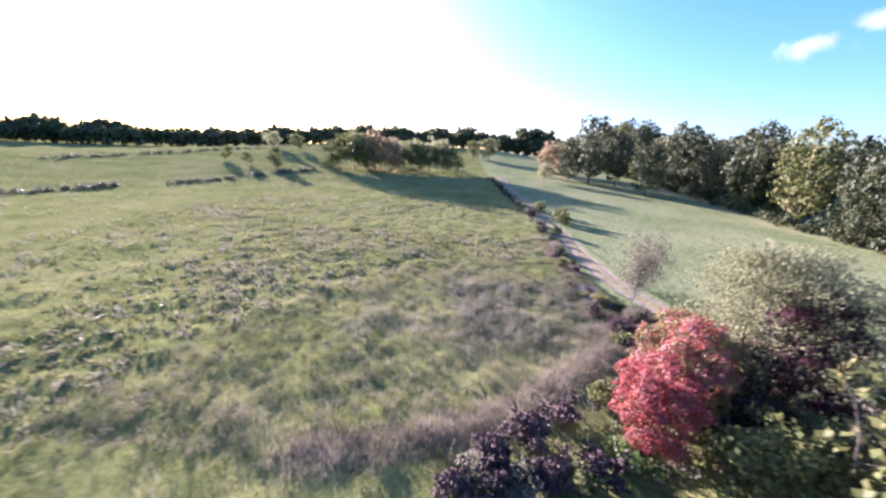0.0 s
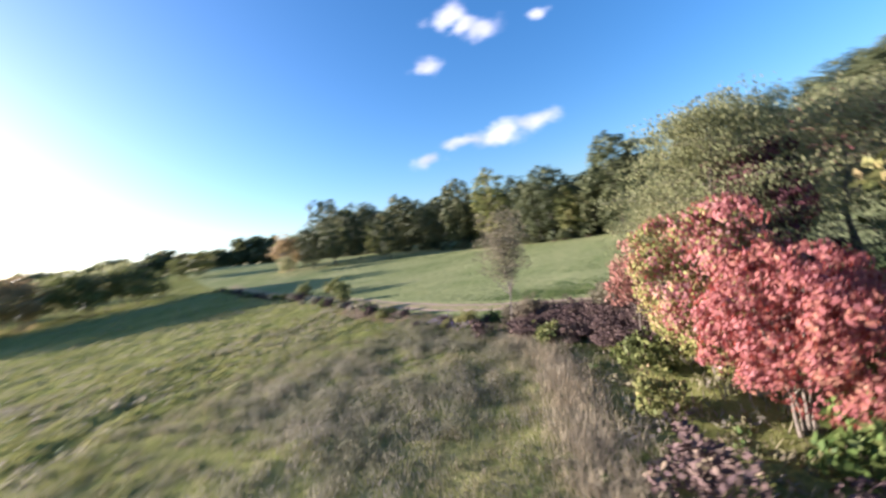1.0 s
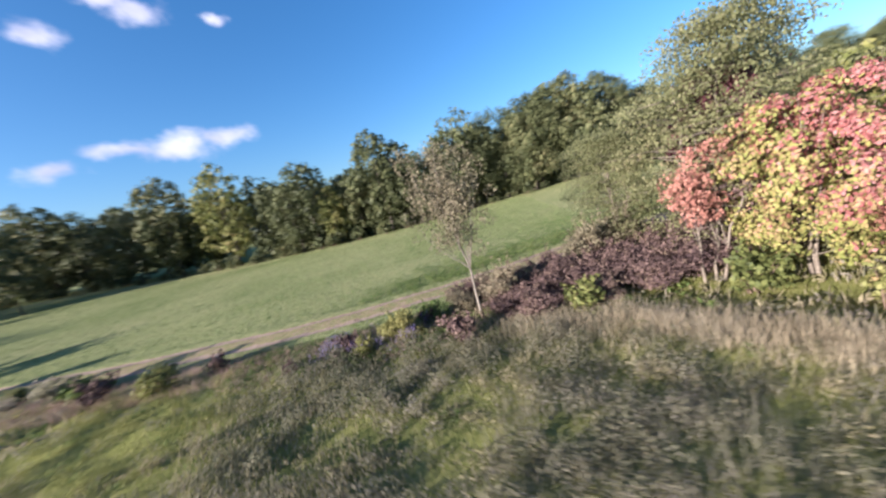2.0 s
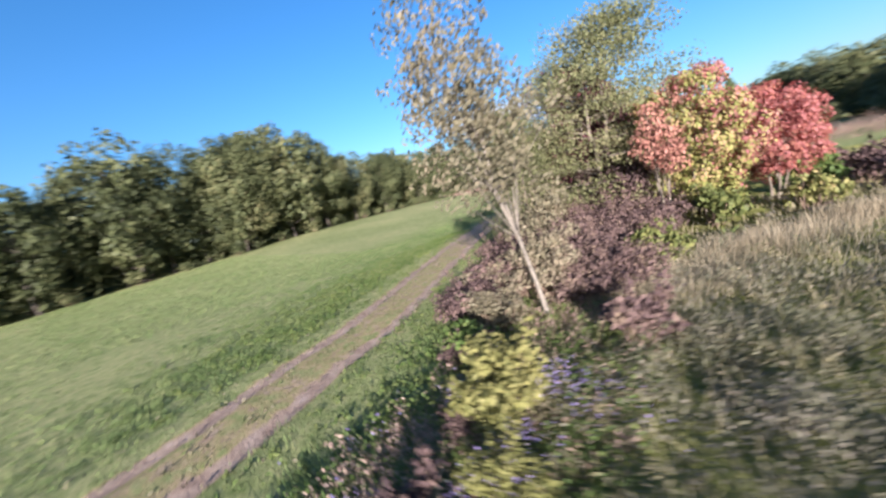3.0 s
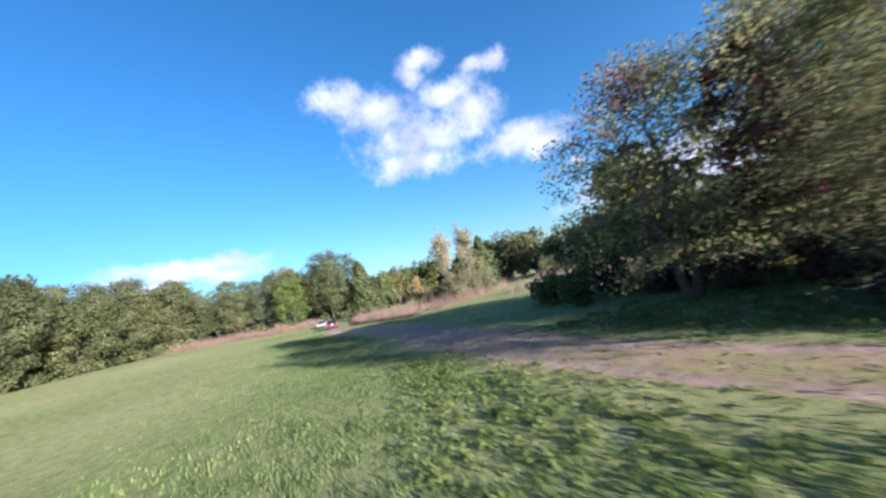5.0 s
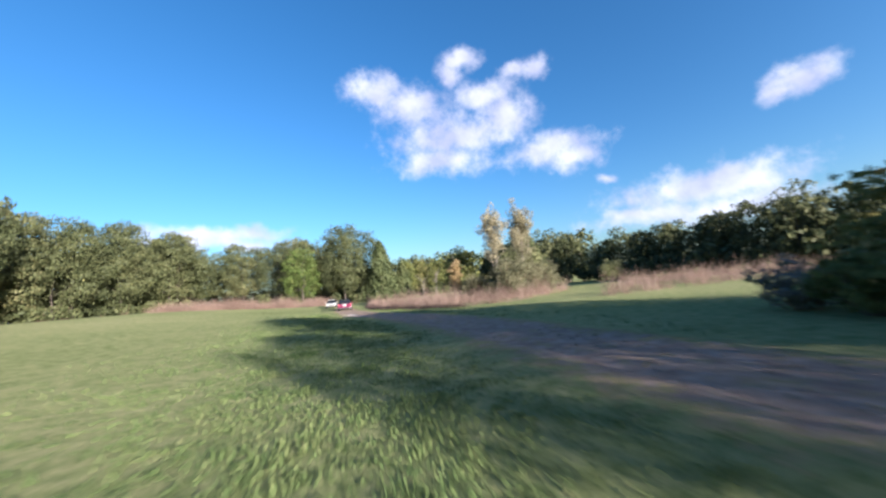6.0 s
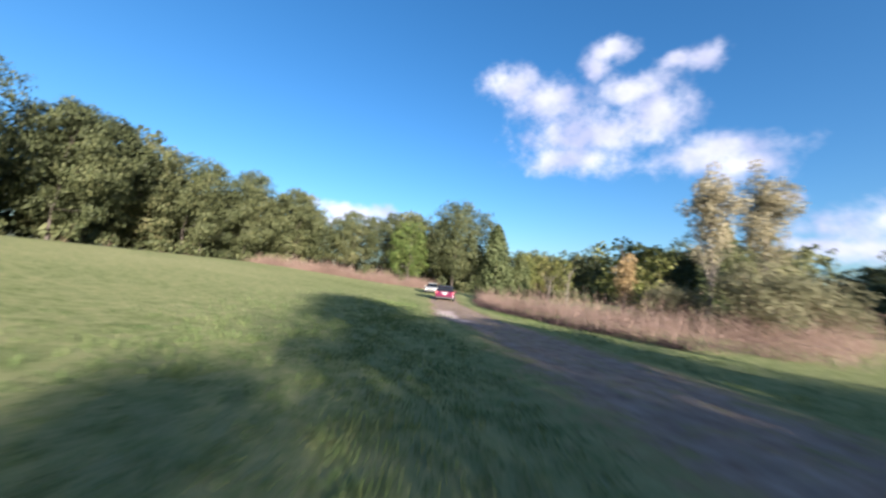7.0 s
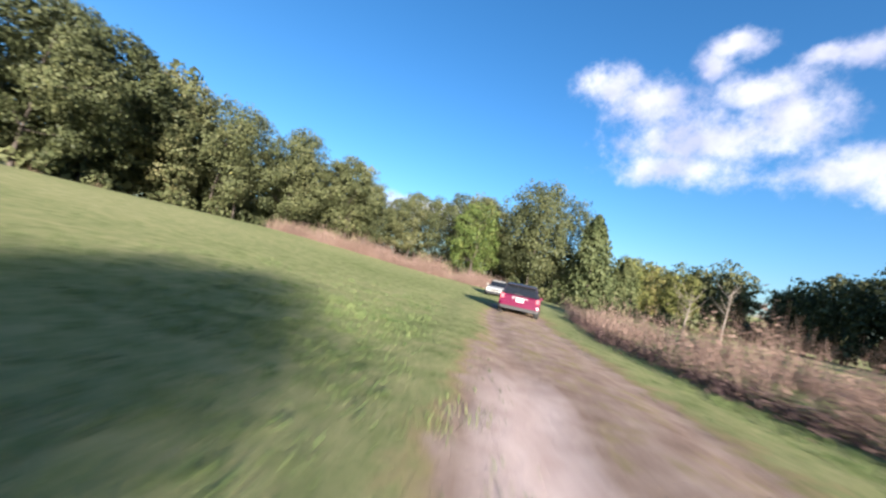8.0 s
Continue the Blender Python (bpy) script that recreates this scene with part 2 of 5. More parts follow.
M_WILLOW = leaf_material("willow_leaves", [(0.1, (0.095, 0.098, 0.055)), (0.5, (0.165, 0.16, 0.092)), (1.0, (0.26, 0.23, 0.15))], patch=0.4)
M_RED = leaf_material("red_maple_leaves", [(0.08, (0.35, 0.20, 0.13)), (0.25, (0.33, 0.14, 0.105)), (0.45, (0.26, 0.09, 0.088)), (0.7, (0.35, 0.155, 0.152)), (1.0, (0.46, 0.30, 0.28))], patch=0.35, through=0.4, glow=(1.4, 0.75, 0.62))
M_GOLD = leaf_material("yellow_maple_leaves", [(0.05, (0.13, 0.155, 0.045)), (0.4, (0.22, 0.235, 0.07)), (0.66, (0.29, 0.265, 0.095)), (0.84, (0.34, 0.22, 0.13)), (1.0, (0.38, 0.2, 0.17))], patch=0.3, through=0.35)
M_PURPLE = leaf_material("purple_dogwood_leaves", [(0.1, (0.026, 0.017, 0.019)), (0.4, (0.073, 0.047, 0.046)), (0.65, (0.128, 0.084, 0.076)), (0.85, (0.165, 0.12, 0.088)), (1.0, (0.17, 0.14, 0.08))], 0.85, patch=0.9, through=0.03)
M_SUMAC = leaf_material("sumac_leaves", [(0.1, (0.17, 0.08, 0.06)), (0.5, (0.28, 0.125, 0.10)), (1.0, (0.38, 0.225, 0.165))], patch=0.4, through=0.2)
M_CRIMSON = leaf_material("dark_crimson_leaves", [(0.1, (0.07, 0.025, 0.03)), (0.5, (0.17, 0.05, 0.062)), (1.0, (0.29, 0.10, 0.115))], patch=0.4, through=0.2)
M_YELLOW = leaf_material("yellow_green_leaves", [(0.1, (0.095, 0.105, 0.036)), (0.5, (0.20, 0.195, 0.068)), (1.0, (0.32, 0.29, 0.115))], patch=0.6)
M_POPLAR = leaf_material("sparse_tan_leaves", [(0.1, (0.10, 0.09, 0.058)), (0.5, (0.175, 0.155, 0.10)), (1.0, (0.275, 0.22, 0.16))], patch=0.4)
M_ORANGE = leaf_material("orange_leaves", [(0.1, (0.19, 0.14, 0.075)), (0.5, (0.34, 0.245, 0.125)), (1.0, (0.43, 0.32, 0.18))], patch=0.4)
M_CONIFER = leaf_material("conifer_needles", [(0.1, (0.045, 0.062, 0.028)), (0.5, (0.095, 0.115, 0.05)), (1.0, (0.16, 0.17, 0.075))], patch=0.3)
M_FAR = leaf_material("ridge_wood_leaves", [(0.1, (0.055, 0.075, 0.03)), (0.5, (0.12, 0.13, 0.055)), (1.0, (0.26, 0.19, 0.10))], patch=0.03)
M_WEED = leaf_material("dry_weeds", [(0.1, (0.15, 0.098, 0.08)), (0.5, (0.305, 0.21, 0.17)), (0.8, (0.42, 0.305, 0.255)), (1.0, (0.46, 0.365, 0.28))], 0.8, 0.35, 0.2)
M_GRASS = leaf_material("grass_blades", [(0.1, (0.045, 0.078, 0.025)), (0.5, (0.105, 0.148, 0.052)), (0.8, (0.175, 0.20, 0.082)), (1.0, (0.255, 0.245, 0.13))], 0.9, 0.2, 0.6)
M_TUFT = leaf_material("meadow_blades", [(0.1, (0.122, 0.114, 0.058)), (0.4, (0.212, 0.19, 0.104)), (0.65, (0.295, 0.248, 0.162)), (1.0, (0.40, 0.34, 0.27))], 0.85, 0.36, 0.5)
M_STRAW = leaf_material("straw_blades", [(0.1, (0.23, 0.185, 0.12)), (0.5, (0.40, 0.335, 0.235)), (1.0, (0.52, 0.455, 0.34))], 0.8, 0.35, 0.3)
M_GREEN_TUFT = leaf_material("green_meadow_blades", [(0.1, (0.10, 0.112, 0.034)), (0.45, (0.20, 0.20, 0.065)), (0.75, (0.285, 0.262, 0.10)), (1.0, (0.38, 0.33, 0.18))], 0.85, 0.36, 0.4)
M_GREYWEED = leaf_material("grey_green_weeds", [(0.1, (0.12, 0.125, 0.08)), (0.45, (0.20, 0.19, 0.125)), (0.75, (0.285, 0.25, 0.205)), (1.0, (0.37, 0.31, 0.30))], 0.8, 0.5, 0.3)
M_ASTER = leaf_material("aster_flowers", [(0.1, (0.16, 0.12, 0.28)), (0.5, (0.30, 0.24, 0.48)), (1.0, (0.45, 0.38, 0.60))], 0.7, 0.4, 0.5)
M_LEAFGREEN = leaf_material("bright_green_leaves", [(0.1, (0.045, 0.075, 0.02)), (0.5, (0.10, 0.145, 0.04)), (1.0, (0.21, 0.22, 0.075))], patch=0.5)

# ---- helpers for building ----


def smooth(a, b, v):
    t = np.clip((np.asarray(v, float) - a) / (b - a), 0, 1)
    return t * t * (3 - 2 * t)


def waves(x, y):
    return (np.sin(x * 0.21 + 1.3 * np.sin(y * 0.13)) + np.sin(y * 0.27 + 1.1 * np.sin(x * 0.17 + 2)) + 0.6 * np.sin(x * 0.6 + y * 0.45)) / 2.6


def vnoise(x, y, seed):
    """Smooth noise between -1 and 1 on a unit lattice."""
    xi, yi = np.floor(x), np.floor(y)
    fx, fy = x - xi, y - yi
    fx, fy = fx * fx * (3 - 2 * fx), fy * fy * (3 - 2 * fy)

    def h(i, j):
        v = np.sin(i * 127.1 + j * 311.7 + seed * 74.7) * 43758.5453
        return (v - np.floor(v)) * 2 - 1
    return (h(xi, yi) * (1 - fx) + h(xi + 1, yi) * fx) * (1 - fy) + (h(xi, yi + 1) * (1 - fx) + h(xi + 1, yi + 1) * fx) * fy


def in_meadow(x, y):
    """One in the rough meadow, nought on the mown side of the hedge."""
    b = np.interp(y, [-135, -80, -55, -35, -20, -8, 40], [-24, -26, -26.5, -25, -23.4, -23, -23])
    return smooth(b + 0.5, b + 3.5, x) * smooth(38, 26, y)


def height(x, y):
    """The lie of the land: nearly level, rising a little to the west and south, tussocky in the meadow."""
    x, y = np.asarray(x, float), np.asarray(y, float)
    z = 2.6 * smooth(-46, -90, x) * (0.25 + 0.75 * smooth(-25, 45, y))
    z = z + 3.0 * smooth(-40, -140, y) * (0.4 + 0.6 * smooth(60, -60, x))
    z = z + 15.0 * smooth(120, 330, np.hypot(x, y - 30)) * smooth(-160, -20, x) * (0.3 + 0.7 * smooth(230, 60, x))
    lumps = 0.12 * waves(x, y) + 0.13 * vnoise(x / 2.6, y / 2.6, 1) + 0.15 * vnoise(x / 1.15, y / 1.15, 2)
    z = z + lumps * in_meadow(x, y) * smooth(-110, -70, y) * smooth(60, 35, x)
    far = np.hypot(x + 30, y - 10)
    return z + 5.0 * smooth(250, 900, far)


def mesh_object(name, verts, faces, mats, parent=None, idx=None, smooth_shade=False):
    me = bpy.data.meshes.new(name)
    verts, faces = np.asarray(verts, np.float32), np.asarray(faces, np.int32)
    k = faces.shape[1]
    me.vertices.add(len(verts)); me.vertices.foreach_set("co", verts.ravel())
    me.loops.add(faces.size); me.loops.foreach_set("vertex_index", faces.ravel())
    me.polygons.add(len(faces)); me.polygons.foreach_set("loop_start", np.arange(0, faces.size, k, dtype=np.int32))
    for m in mats:
        me.materials.append(m)
    if idx is not None:
        me.polygons.foreach_set("material_index", np.asarray(idx, np.int32))
    if smooth_shade:
        me.polygons.foreach_set("use_smooth", np.ones(len(faces), bool))
    me.update(calc_edges=True)
    ob = new(name, me)
    ob.parent = parent
    return ob


def part(name, bm, mat, parent, label=""):
    me = bpy.data.meshes.new(name)
    bm.to_mesh(me); bm.free()
    me.materials.append(mat)
    ob = new(name, me)
    ob.parent = parent
    return tagged(ob, label) if label else ob


def thing(name, m, label, category, group="", kind=""):
    ob = new(name)
    ob.matrix_world = m
    return tagged(ob, label, category, group, kind)


def tubes(runs, segs=6):
    """Tapered tubes along runs of (point, radius); vertices and faces of all."""
    V, F, off = [], [], 0
    ring = np.linspace(0, 2 * np.pi, segs, endpoint=False)
    for run in runs:
        pts = np.array([p for p, _ in run], float)
        rad = np.array([r for _, r in run], float)
        d = np.gradient(pts, axis=0)
        d /= np.linalg.norm(d, axis=1, keepdims=True) + 1e-9
        ref = np.where(np.abs(d[:, 2:3]) > 0.9, [[1.0, 0, 0]], [[0, 0, 1.0]])
        u = np.cross(d, ref); u /= np.linalg.norm(u, axis=1, keepdims=True) + 1e-9
        w = np.cross(d, u)
        v = pts[:, None] + rad[:, None, None] * (np.cos(ring)[None, :, None] * u[:, None] + np.sin(ring)[None, :, None] * w[:, None])
        V.append(v.reshape(-1, 3))
        n = len(pts)
        i = np.arange(n - 1)[:, None] * segs + np.arange(segs)[None]
        j = np.arange(n - 1)[:, None] * segs + (np.arange(segs)[None] + 1) % segs
        F.append(np.stack([i, j, j + segs, i + segs], -1).reshape(-1, 4) + off)
        off += n * segs
    return np.concatenate(V), np.concatenate(F)


def leaf_quads(centres, size, r, facing=None, long=1.0, droop=0.0):
    """Kite-shaped leaves at the centres, turned at random, or roughly along facing."""
    n = len(centres)
    a = r.normal(size=(n, 3))
    if facing is not None:
        a = a * 0.75 + facing * 1.0
    a /= np.linalg.norm(a, axis=1, keepdims=True) + 1e-9
    b = r.normal(size=(n, 3)); b[:, 2] -= droop
    b -= (b * a).sum(1, keepdims=True) * a
    b /= np.linalg.norm(b, axis=1, keepdims=True) + 1e-9
    c = np.cross(a, b)
    s = (size * r.uniform(0.6, 1.35, n))[:, None]
    V = np.stack([centres - b * s * long, centres + c * s * 0.6 + a * s * 0.15, centres + b * s * long, centres - c * s * 0.6 + a * s * 0.15], 1)
    return V.reshape(-1, 3), np.arange(4 * n).reshape(-1, 4)


def lobed_points(r, n, lobes, rx, rz, z0, low):
    """Points of a broad-leaved crown: billowing lobes over a dome, each of small leaf clumps. Returns points, outward ways and lobe centres."""
    k = np.arange(lobes) + 0.5
    up = np.clip(1 - (1 - low) * k / lobes, low, 0.93)
    th = k * 2.39996 + r.normal(size=lobes) * 0.35
    flat_r = np.sqrt(1 - up ** 2)
    rad = np.clip(0.70 + 0.10 * r.normal(size=lobes), 0.5, 0.86)
    C = np.stack([flat_r * np.cos(th) * rx * rad, flat_r * np.sin(th) * rx * rad, z0 + up * rz * np.clip(rad + 0.08, 0, 0.95)], 1)
    size = rx * r.uniform(0.30, 0.46, lobes) * min(1.0, (30 / lobes) ** 0.5)
    twigs = 15
    d = r.normal(size=(lobes, twigs, 3)); d /= np.linalg.norm(d, axis=2, keepdims=True)
    out = C - np.array([0, 0, z0 - 0.2 * rz])
    out = out / (np.linalg.norm(out, axis=1, keepdims=True) + 1e-9)
    d = d + 0.6 * out[:, None]; d /= np.linalg.norm(d, axis=2, keepdims=True)
    S = C[:, None] + d * (size * 0.9)[:, None, None] * r.uniform(0.7, 1.08, (lobes, twigs, 1)) * np.array([1, 1, 0.92])
    pick, tw = r.choice(lobes, n, p=size ** 2 / (size ** 2).sum()), r.integers(twigs, size=n)
    e = r.normal(size=(n, 3)); e /= np.linalg.norm(e, axis=1, keepdims=True)
    P = S[pick, tw] + e * (size[pick] * 0.36 * r.uniform(0.3, 1, n) ** 0.5)[:, None] * np.array([1, 1, 0.8])
    core = r.uniform(size=n) < 0.14
    fill = r.normal(size=(n, 3)); fill *= (r.uniform(0.2, 0.72, n) / (np.linalg.norm(fill, axis=1) + 1e-9))[:, None]
    P = np.where(core[:, None], fill * np.array([rx, rx, rz]) + np.array([0, 0, z0]), P)
    way = d[pick, tw] * 1.1 + e * 0.9
    return P, way / (np.linalg.norm(way, axis=1, keepdims=True) + 1e-9) * 1.9, C


def crown_points(r, n, clumps, rx, rz, z0, clump_r, low=-0.75, hollow=0.5, egg=0.0, flat=0.72):
    """Points of a crown: clumps spread over an uneven ellipsoid, leaves within clumps. Returns points and outward ways."""
    d = r.normal(size=(clumps, 3)); d /= np.linalg.norm(d, axis=1, keepdims=True)
    d[:, 2] = np.clip(d[:, 2], low, 0.86)
    rad = r.uniform(hollow, 1.0, clumps) ** 0.7 * (0.82 + 0.3 * np.sin(3 * np.arctan2(d[:, 1], d[:, 0]) + r.uniform(0, 6)) * 0.5 + 0.15 * r.normal(size=clumps))
    rad = np.clip(rad, 0.1, 1.02)
    k = 1 - egg * d[:, 2]
    C = np.stack([d[:, 0] * rx * rad * k, d[:, 1] * rx * rad * k, z0 + d[:, 2] * rz * rad], 1)
    cr = clump_r * r.uniform(0.55, 1.4, clumps)
    w = cr ** 2 / (cr ** 2).sum()
    pick = r.choice(clumps, n, p=w)
    e = r.normal(size=(n, 3)); e /= np.linalg.norm(e, axis=1, keepdims=True)
    rr = r.uniform(0.35, 1.0, n) ** 0.5
    P = C[pick] + e * (cr[pick] * rr)[:, None] * np.array([1.0, 1.0, flat])
    return P, e, C


def tree(name, seed, h, spread, leaves, leaf, mat, label, category="tree", bark=None, crown_low=0.3, clumps=60, clump_r=1.4, trunks=1, egg=0.0, lean=0.0, hollow=0.45, group="", low=-0.75, thick=0.012, flat=0.72, segs=6, flush=None, lobes=0):
    """A tree at the origin: trunk with limbs, and a crown of leaf clumps."""
    r = np.random.default_rng(seed)
    top = thing(name, Matrix(), label, category, group)
    zc = h * (crown_low + 1) / 2
    rz = h * (1 - crown_low) / 2
    if lobes:
        P, e, C = lobed_points(r, leaves, lobes, spread, rz, zc, low)
    else:
        P, e, C = crown_points(r, leaves, clumps, spread, rz, zc, clump_r, egg=egg, hollow=hollow, low=low, flat=flat)
    runs = []
    r0 = thick * h + 0.02
    for k in range(trunks):
        off = r.normal(size=2) * (0.25 if trunks > 1 else 0.02)
        tip = np.array([off[0] * 4 + lean * h, off[1] * 4, h * 0.88])
        pts = [np.array([off[0], off[1], -0.25])]
        for s in np.linspace(0.12, 1, 7):
            w = r.normal(size=2) * 0.012 * h
            pts.append(np.array([off[0] + (tip[0] - off[0]) * s ** 1.3 + w[0], off[1] + (tip[1] - off[1]) * s + w[1], tip[2] * s]))
        rad = r0 * (1 if trunks == 1 else 0.6) * np.array([1.5, 1.0, 0.9, 0.78, 0.62, 0.45, 0.28, 0.10])
        runs.append(list(zip(pts, rad)))
        for c in C[r.permutation(len(C))[: max(8, len(C) // (3 * trunks))]]:
            s = r.integers(2, 7)
            a = pts[s]
            if c[2] < a[2] - 0.5:
                a = pts[max(1, s - 2)]
            m = a * 0.45 + c * 0.55 + np.array([0, 0, -0.06 * np.linalg.norm(c - a)])
            rr = rad[s] * 0.45
            runs.append([(a, rr), (a * 0.75 + c * 0.25 + np.array([0, 0, -0.03 * h * 0.2]), rr * 0.8), (m, rr * 0.55), (c, rr * 0.15)])
    V, F = tubes(runs, segs)
    mesh_object("trunk", V, F, [bark or M_BARK], top, smooth_shade=True)
    V, F = leaf_quads(P, leaf, r, e, 1.0, 0.5)
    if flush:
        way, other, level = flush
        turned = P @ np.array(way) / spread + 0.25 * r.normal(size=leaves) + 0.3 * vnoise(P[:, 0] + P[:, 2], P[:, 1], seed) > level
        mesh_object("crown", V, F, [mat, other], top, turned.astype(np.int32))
    else:
        mesh_object("crown", V, F, [mat], top)
    return top


def layered_tree(name, seed, h, spread, leaves, leaf, mat, label, trunks=3, limbs=110, bough=(0, 0, 99), sway=(0.0, 0.0), deep=1.0):
    """A tree whose long level limbs carry flat sprays of leaves, widest below the middle."""
    r = np.random.default_rng(seed)
    top = thing(name, Matrix(), label, "tree")
    runs, S, W = [], [], []
    stems = []
    for k in range(trunks):
        a = k * 2.1 + 0.6
        foot = np.array([0.22 * math.cos(a), 0.22 * math.sin(a), -0.25])
        tip = np.array([1.1 * math.cos(a), 1.1 * math.sin(a), h * (0.97 if k == 0 else 0.8)])
        pts = [foot + (tip - foot) * s + np.array([*(r.normal(size=2) * 0.12), 0]) for s in np.linspace(0, 1, 9)]
        rad = 0.16 * np.array([1.5, 1.05, 0.95, 0.82, 0.68, 0.52, 0.38, 0.22, 0.06])
        stems.append(np.array(pts)); runs.append(list(zip(pts, rad)))
    for i in range(limbs):
        f = (i + 0.5) / limbs
        z = h * (0.10 + 0.88 * f ** 0.85)
        st = stems[i % trunks] if z < 0.75 * h else stems[0]
        a0 = np.array([np.interp(z, st[:, 2], st[:, 0]), np.interp(z, st[:, 2], st[:, 1]), min(z, st[-1, 2])])
        q = z / h
        reach = spread * np.interp(q, [0.1, 0.22, 0.42, 0.62, 0.8, 0.92, 1.0], [0.86, 1.0, 0.95, 0.9, 0.84, 0.62, 0.2]) * r.uniform(0.62, 1.08)
        th = i * 2.399 + r.normal() * 0.3
        reach *= 1 + 0.24 * (sway[0] * math.cos(th) + sway[1] * math.sin(th))
        rise = np.interp(q, [0.1, 0.4, 0.8, 1], [-0.10, 0.06, 0.20, 0.45]) + r.normal() * 0.06
        end = a0 + np.array([reach * math.cos(th), reach * deep * math.sin(th), reach * rise])
        mid = a0 * 0.5 + end * 0.5 + np.array([0, 0, 0.05 * reach])
        rr = 0.055 * (1.15 - q)
        runs.append([(a0, rr), (mid, rr * 0.6), (end, rr * 0.15)])
        for s in np.linspace(0.38, 1.0, 5):
            c = a0 * (1 - s) + end * s + np.array([0, 0, 0.2 * reach * s * (1 - s)])
            side = r.normal() * 0.30 * reach * s * np.array([-math.sin(th), math.cos(th), 0])
            c2 = c + side
            S.append(c2); W.append(r.uniform(0.55, 1.15) * (0.75 + 0.5 * s))
            if np.linalg.norm(side) > 0.5:
                runs.append([(c, rr * 0.35), (c2, rr * 0.1)])
    S, W = np.array(S), np.array(W)
    pick = r.choice(len(S), leaves, p=W ** 2 / (W ** 2).sum())
    e = r.normal(size=(leaves, 3)); e /= np.linalg.norm(e, axis=1, keepdims=True)
    P = S[pick] + e * (W[pick] * r.uniform(0.2, 1, leaves) ** 0.6)[:, None] * np.array([1, 1, 0.55])
    P[:, 2] -= 0.08 * np.hypot(e[:, 0], e[:, 1])
    V, F = tubes(runs, 5)
    mesh_object("trunk", V, F, [M_BARK], top, smooth_shade=True)
    V, F = leaf_quads(P, leaf, r, e * 0.9 + np.array([0, 0, 0.25]), 1.1, 0.3)
    flushed = np.linalg.norm((S[pick] - np.array(bough)) / np.array([1.9, 1.9, 1.6]), axis=1) + 0.25 * r.normal(size=leaves) < 1.0
    mesh_object("crown", V, F, [mat, M_CRIMSON], top, flushed.astype(np.int32))
    return top


def bush(name, seed, h, spread, leaves, leaf, mat, label, category="bush", clumps=22, clump_r=0.5, group="", twig=None):
    r = np.random.default_rng(seed)
    top = thing(name, Matrix(), label, category, group)
    P, e, C = crown_points(r, leaves, clumps, spread, h * 0.46, h * 0.5, clump_r, low=-0.9, hollow=0.3)
    P[:, 2] = np.abs(P[:, 2]) + 0.02
    runs = []
    at = 0
    for i in range(max(5, clumps // 2)):
        c = C[r.integers(len(C))]
        tip = c * r.uniform(1.05, 1.35) + np.array([0, 0, r.uniform(0.1, 0.34) * h]) + r.normal(size=3) * 0.15
        a = c * 0.6 + np.array([0, 0, 0.05])
        runs.append([(a, 0.010), (a * 0.5 + tip * 0.5 + np.array([0, 0, 0.06 * h]), 0.007), (tip, 0.003)])
        m = leaves // (8 * max(5, clumps // 2))
        f = r.uniform(0.2, 1, m)[:, None]
        P[at:at + m] = a * (1 - f) + tip * f + np.array([0, 0, 0.2 * h]) * f * (1 - f) + r.normal(size=(m, 3)) * 0.07
        at += m
    P[:, 2] = np.maximum(P[:, 2], 0.03)
    for c in C:
        b = np.array([c[0] * 0.25 + r.normal() * 0.1, c[1] * 0.25 + r.normal() * 0.1, -0.1])
        runs.append([(b, 0.028), (b * 0.5 + c * 0.5 + r.normal(size=3) * 0.08, 0.018), (np.maximum(c, [-99, -99, 0.1]) * [1.05, 1.05, 1.12], 0.006)])
    V, F = tubes(runs, 4)
    mesh_object("branchwork", V, F, [twig or M_TWIG], top, smooth_shade=True)
    V, F = leaf_quads(P, leaf, r, e, 1.0, 0.3)
    mesh_object("foliage", V, F, [mat], top)
    return top


def put(ob, x, y, s=1.0, turn=0.0, sz=None, sink=0.0):
    m = pose(x, y, float(height(x, y)) - sink, 0, 0, turn)
    ob.matrix_basis = m @ Matrix.Diagonal((s, s, sz or s, 1))
    return ob


def again(ob, x, y, s=1.0, turn=0.0, sz=None, label=""):
    """A copy of a plant elsewhere, at its own size and turn."""
    c = copy_thing(ob, Matrix())
    put(c, x, y, s, turn, sz)
    if label:
        c["label"] = label
    return c


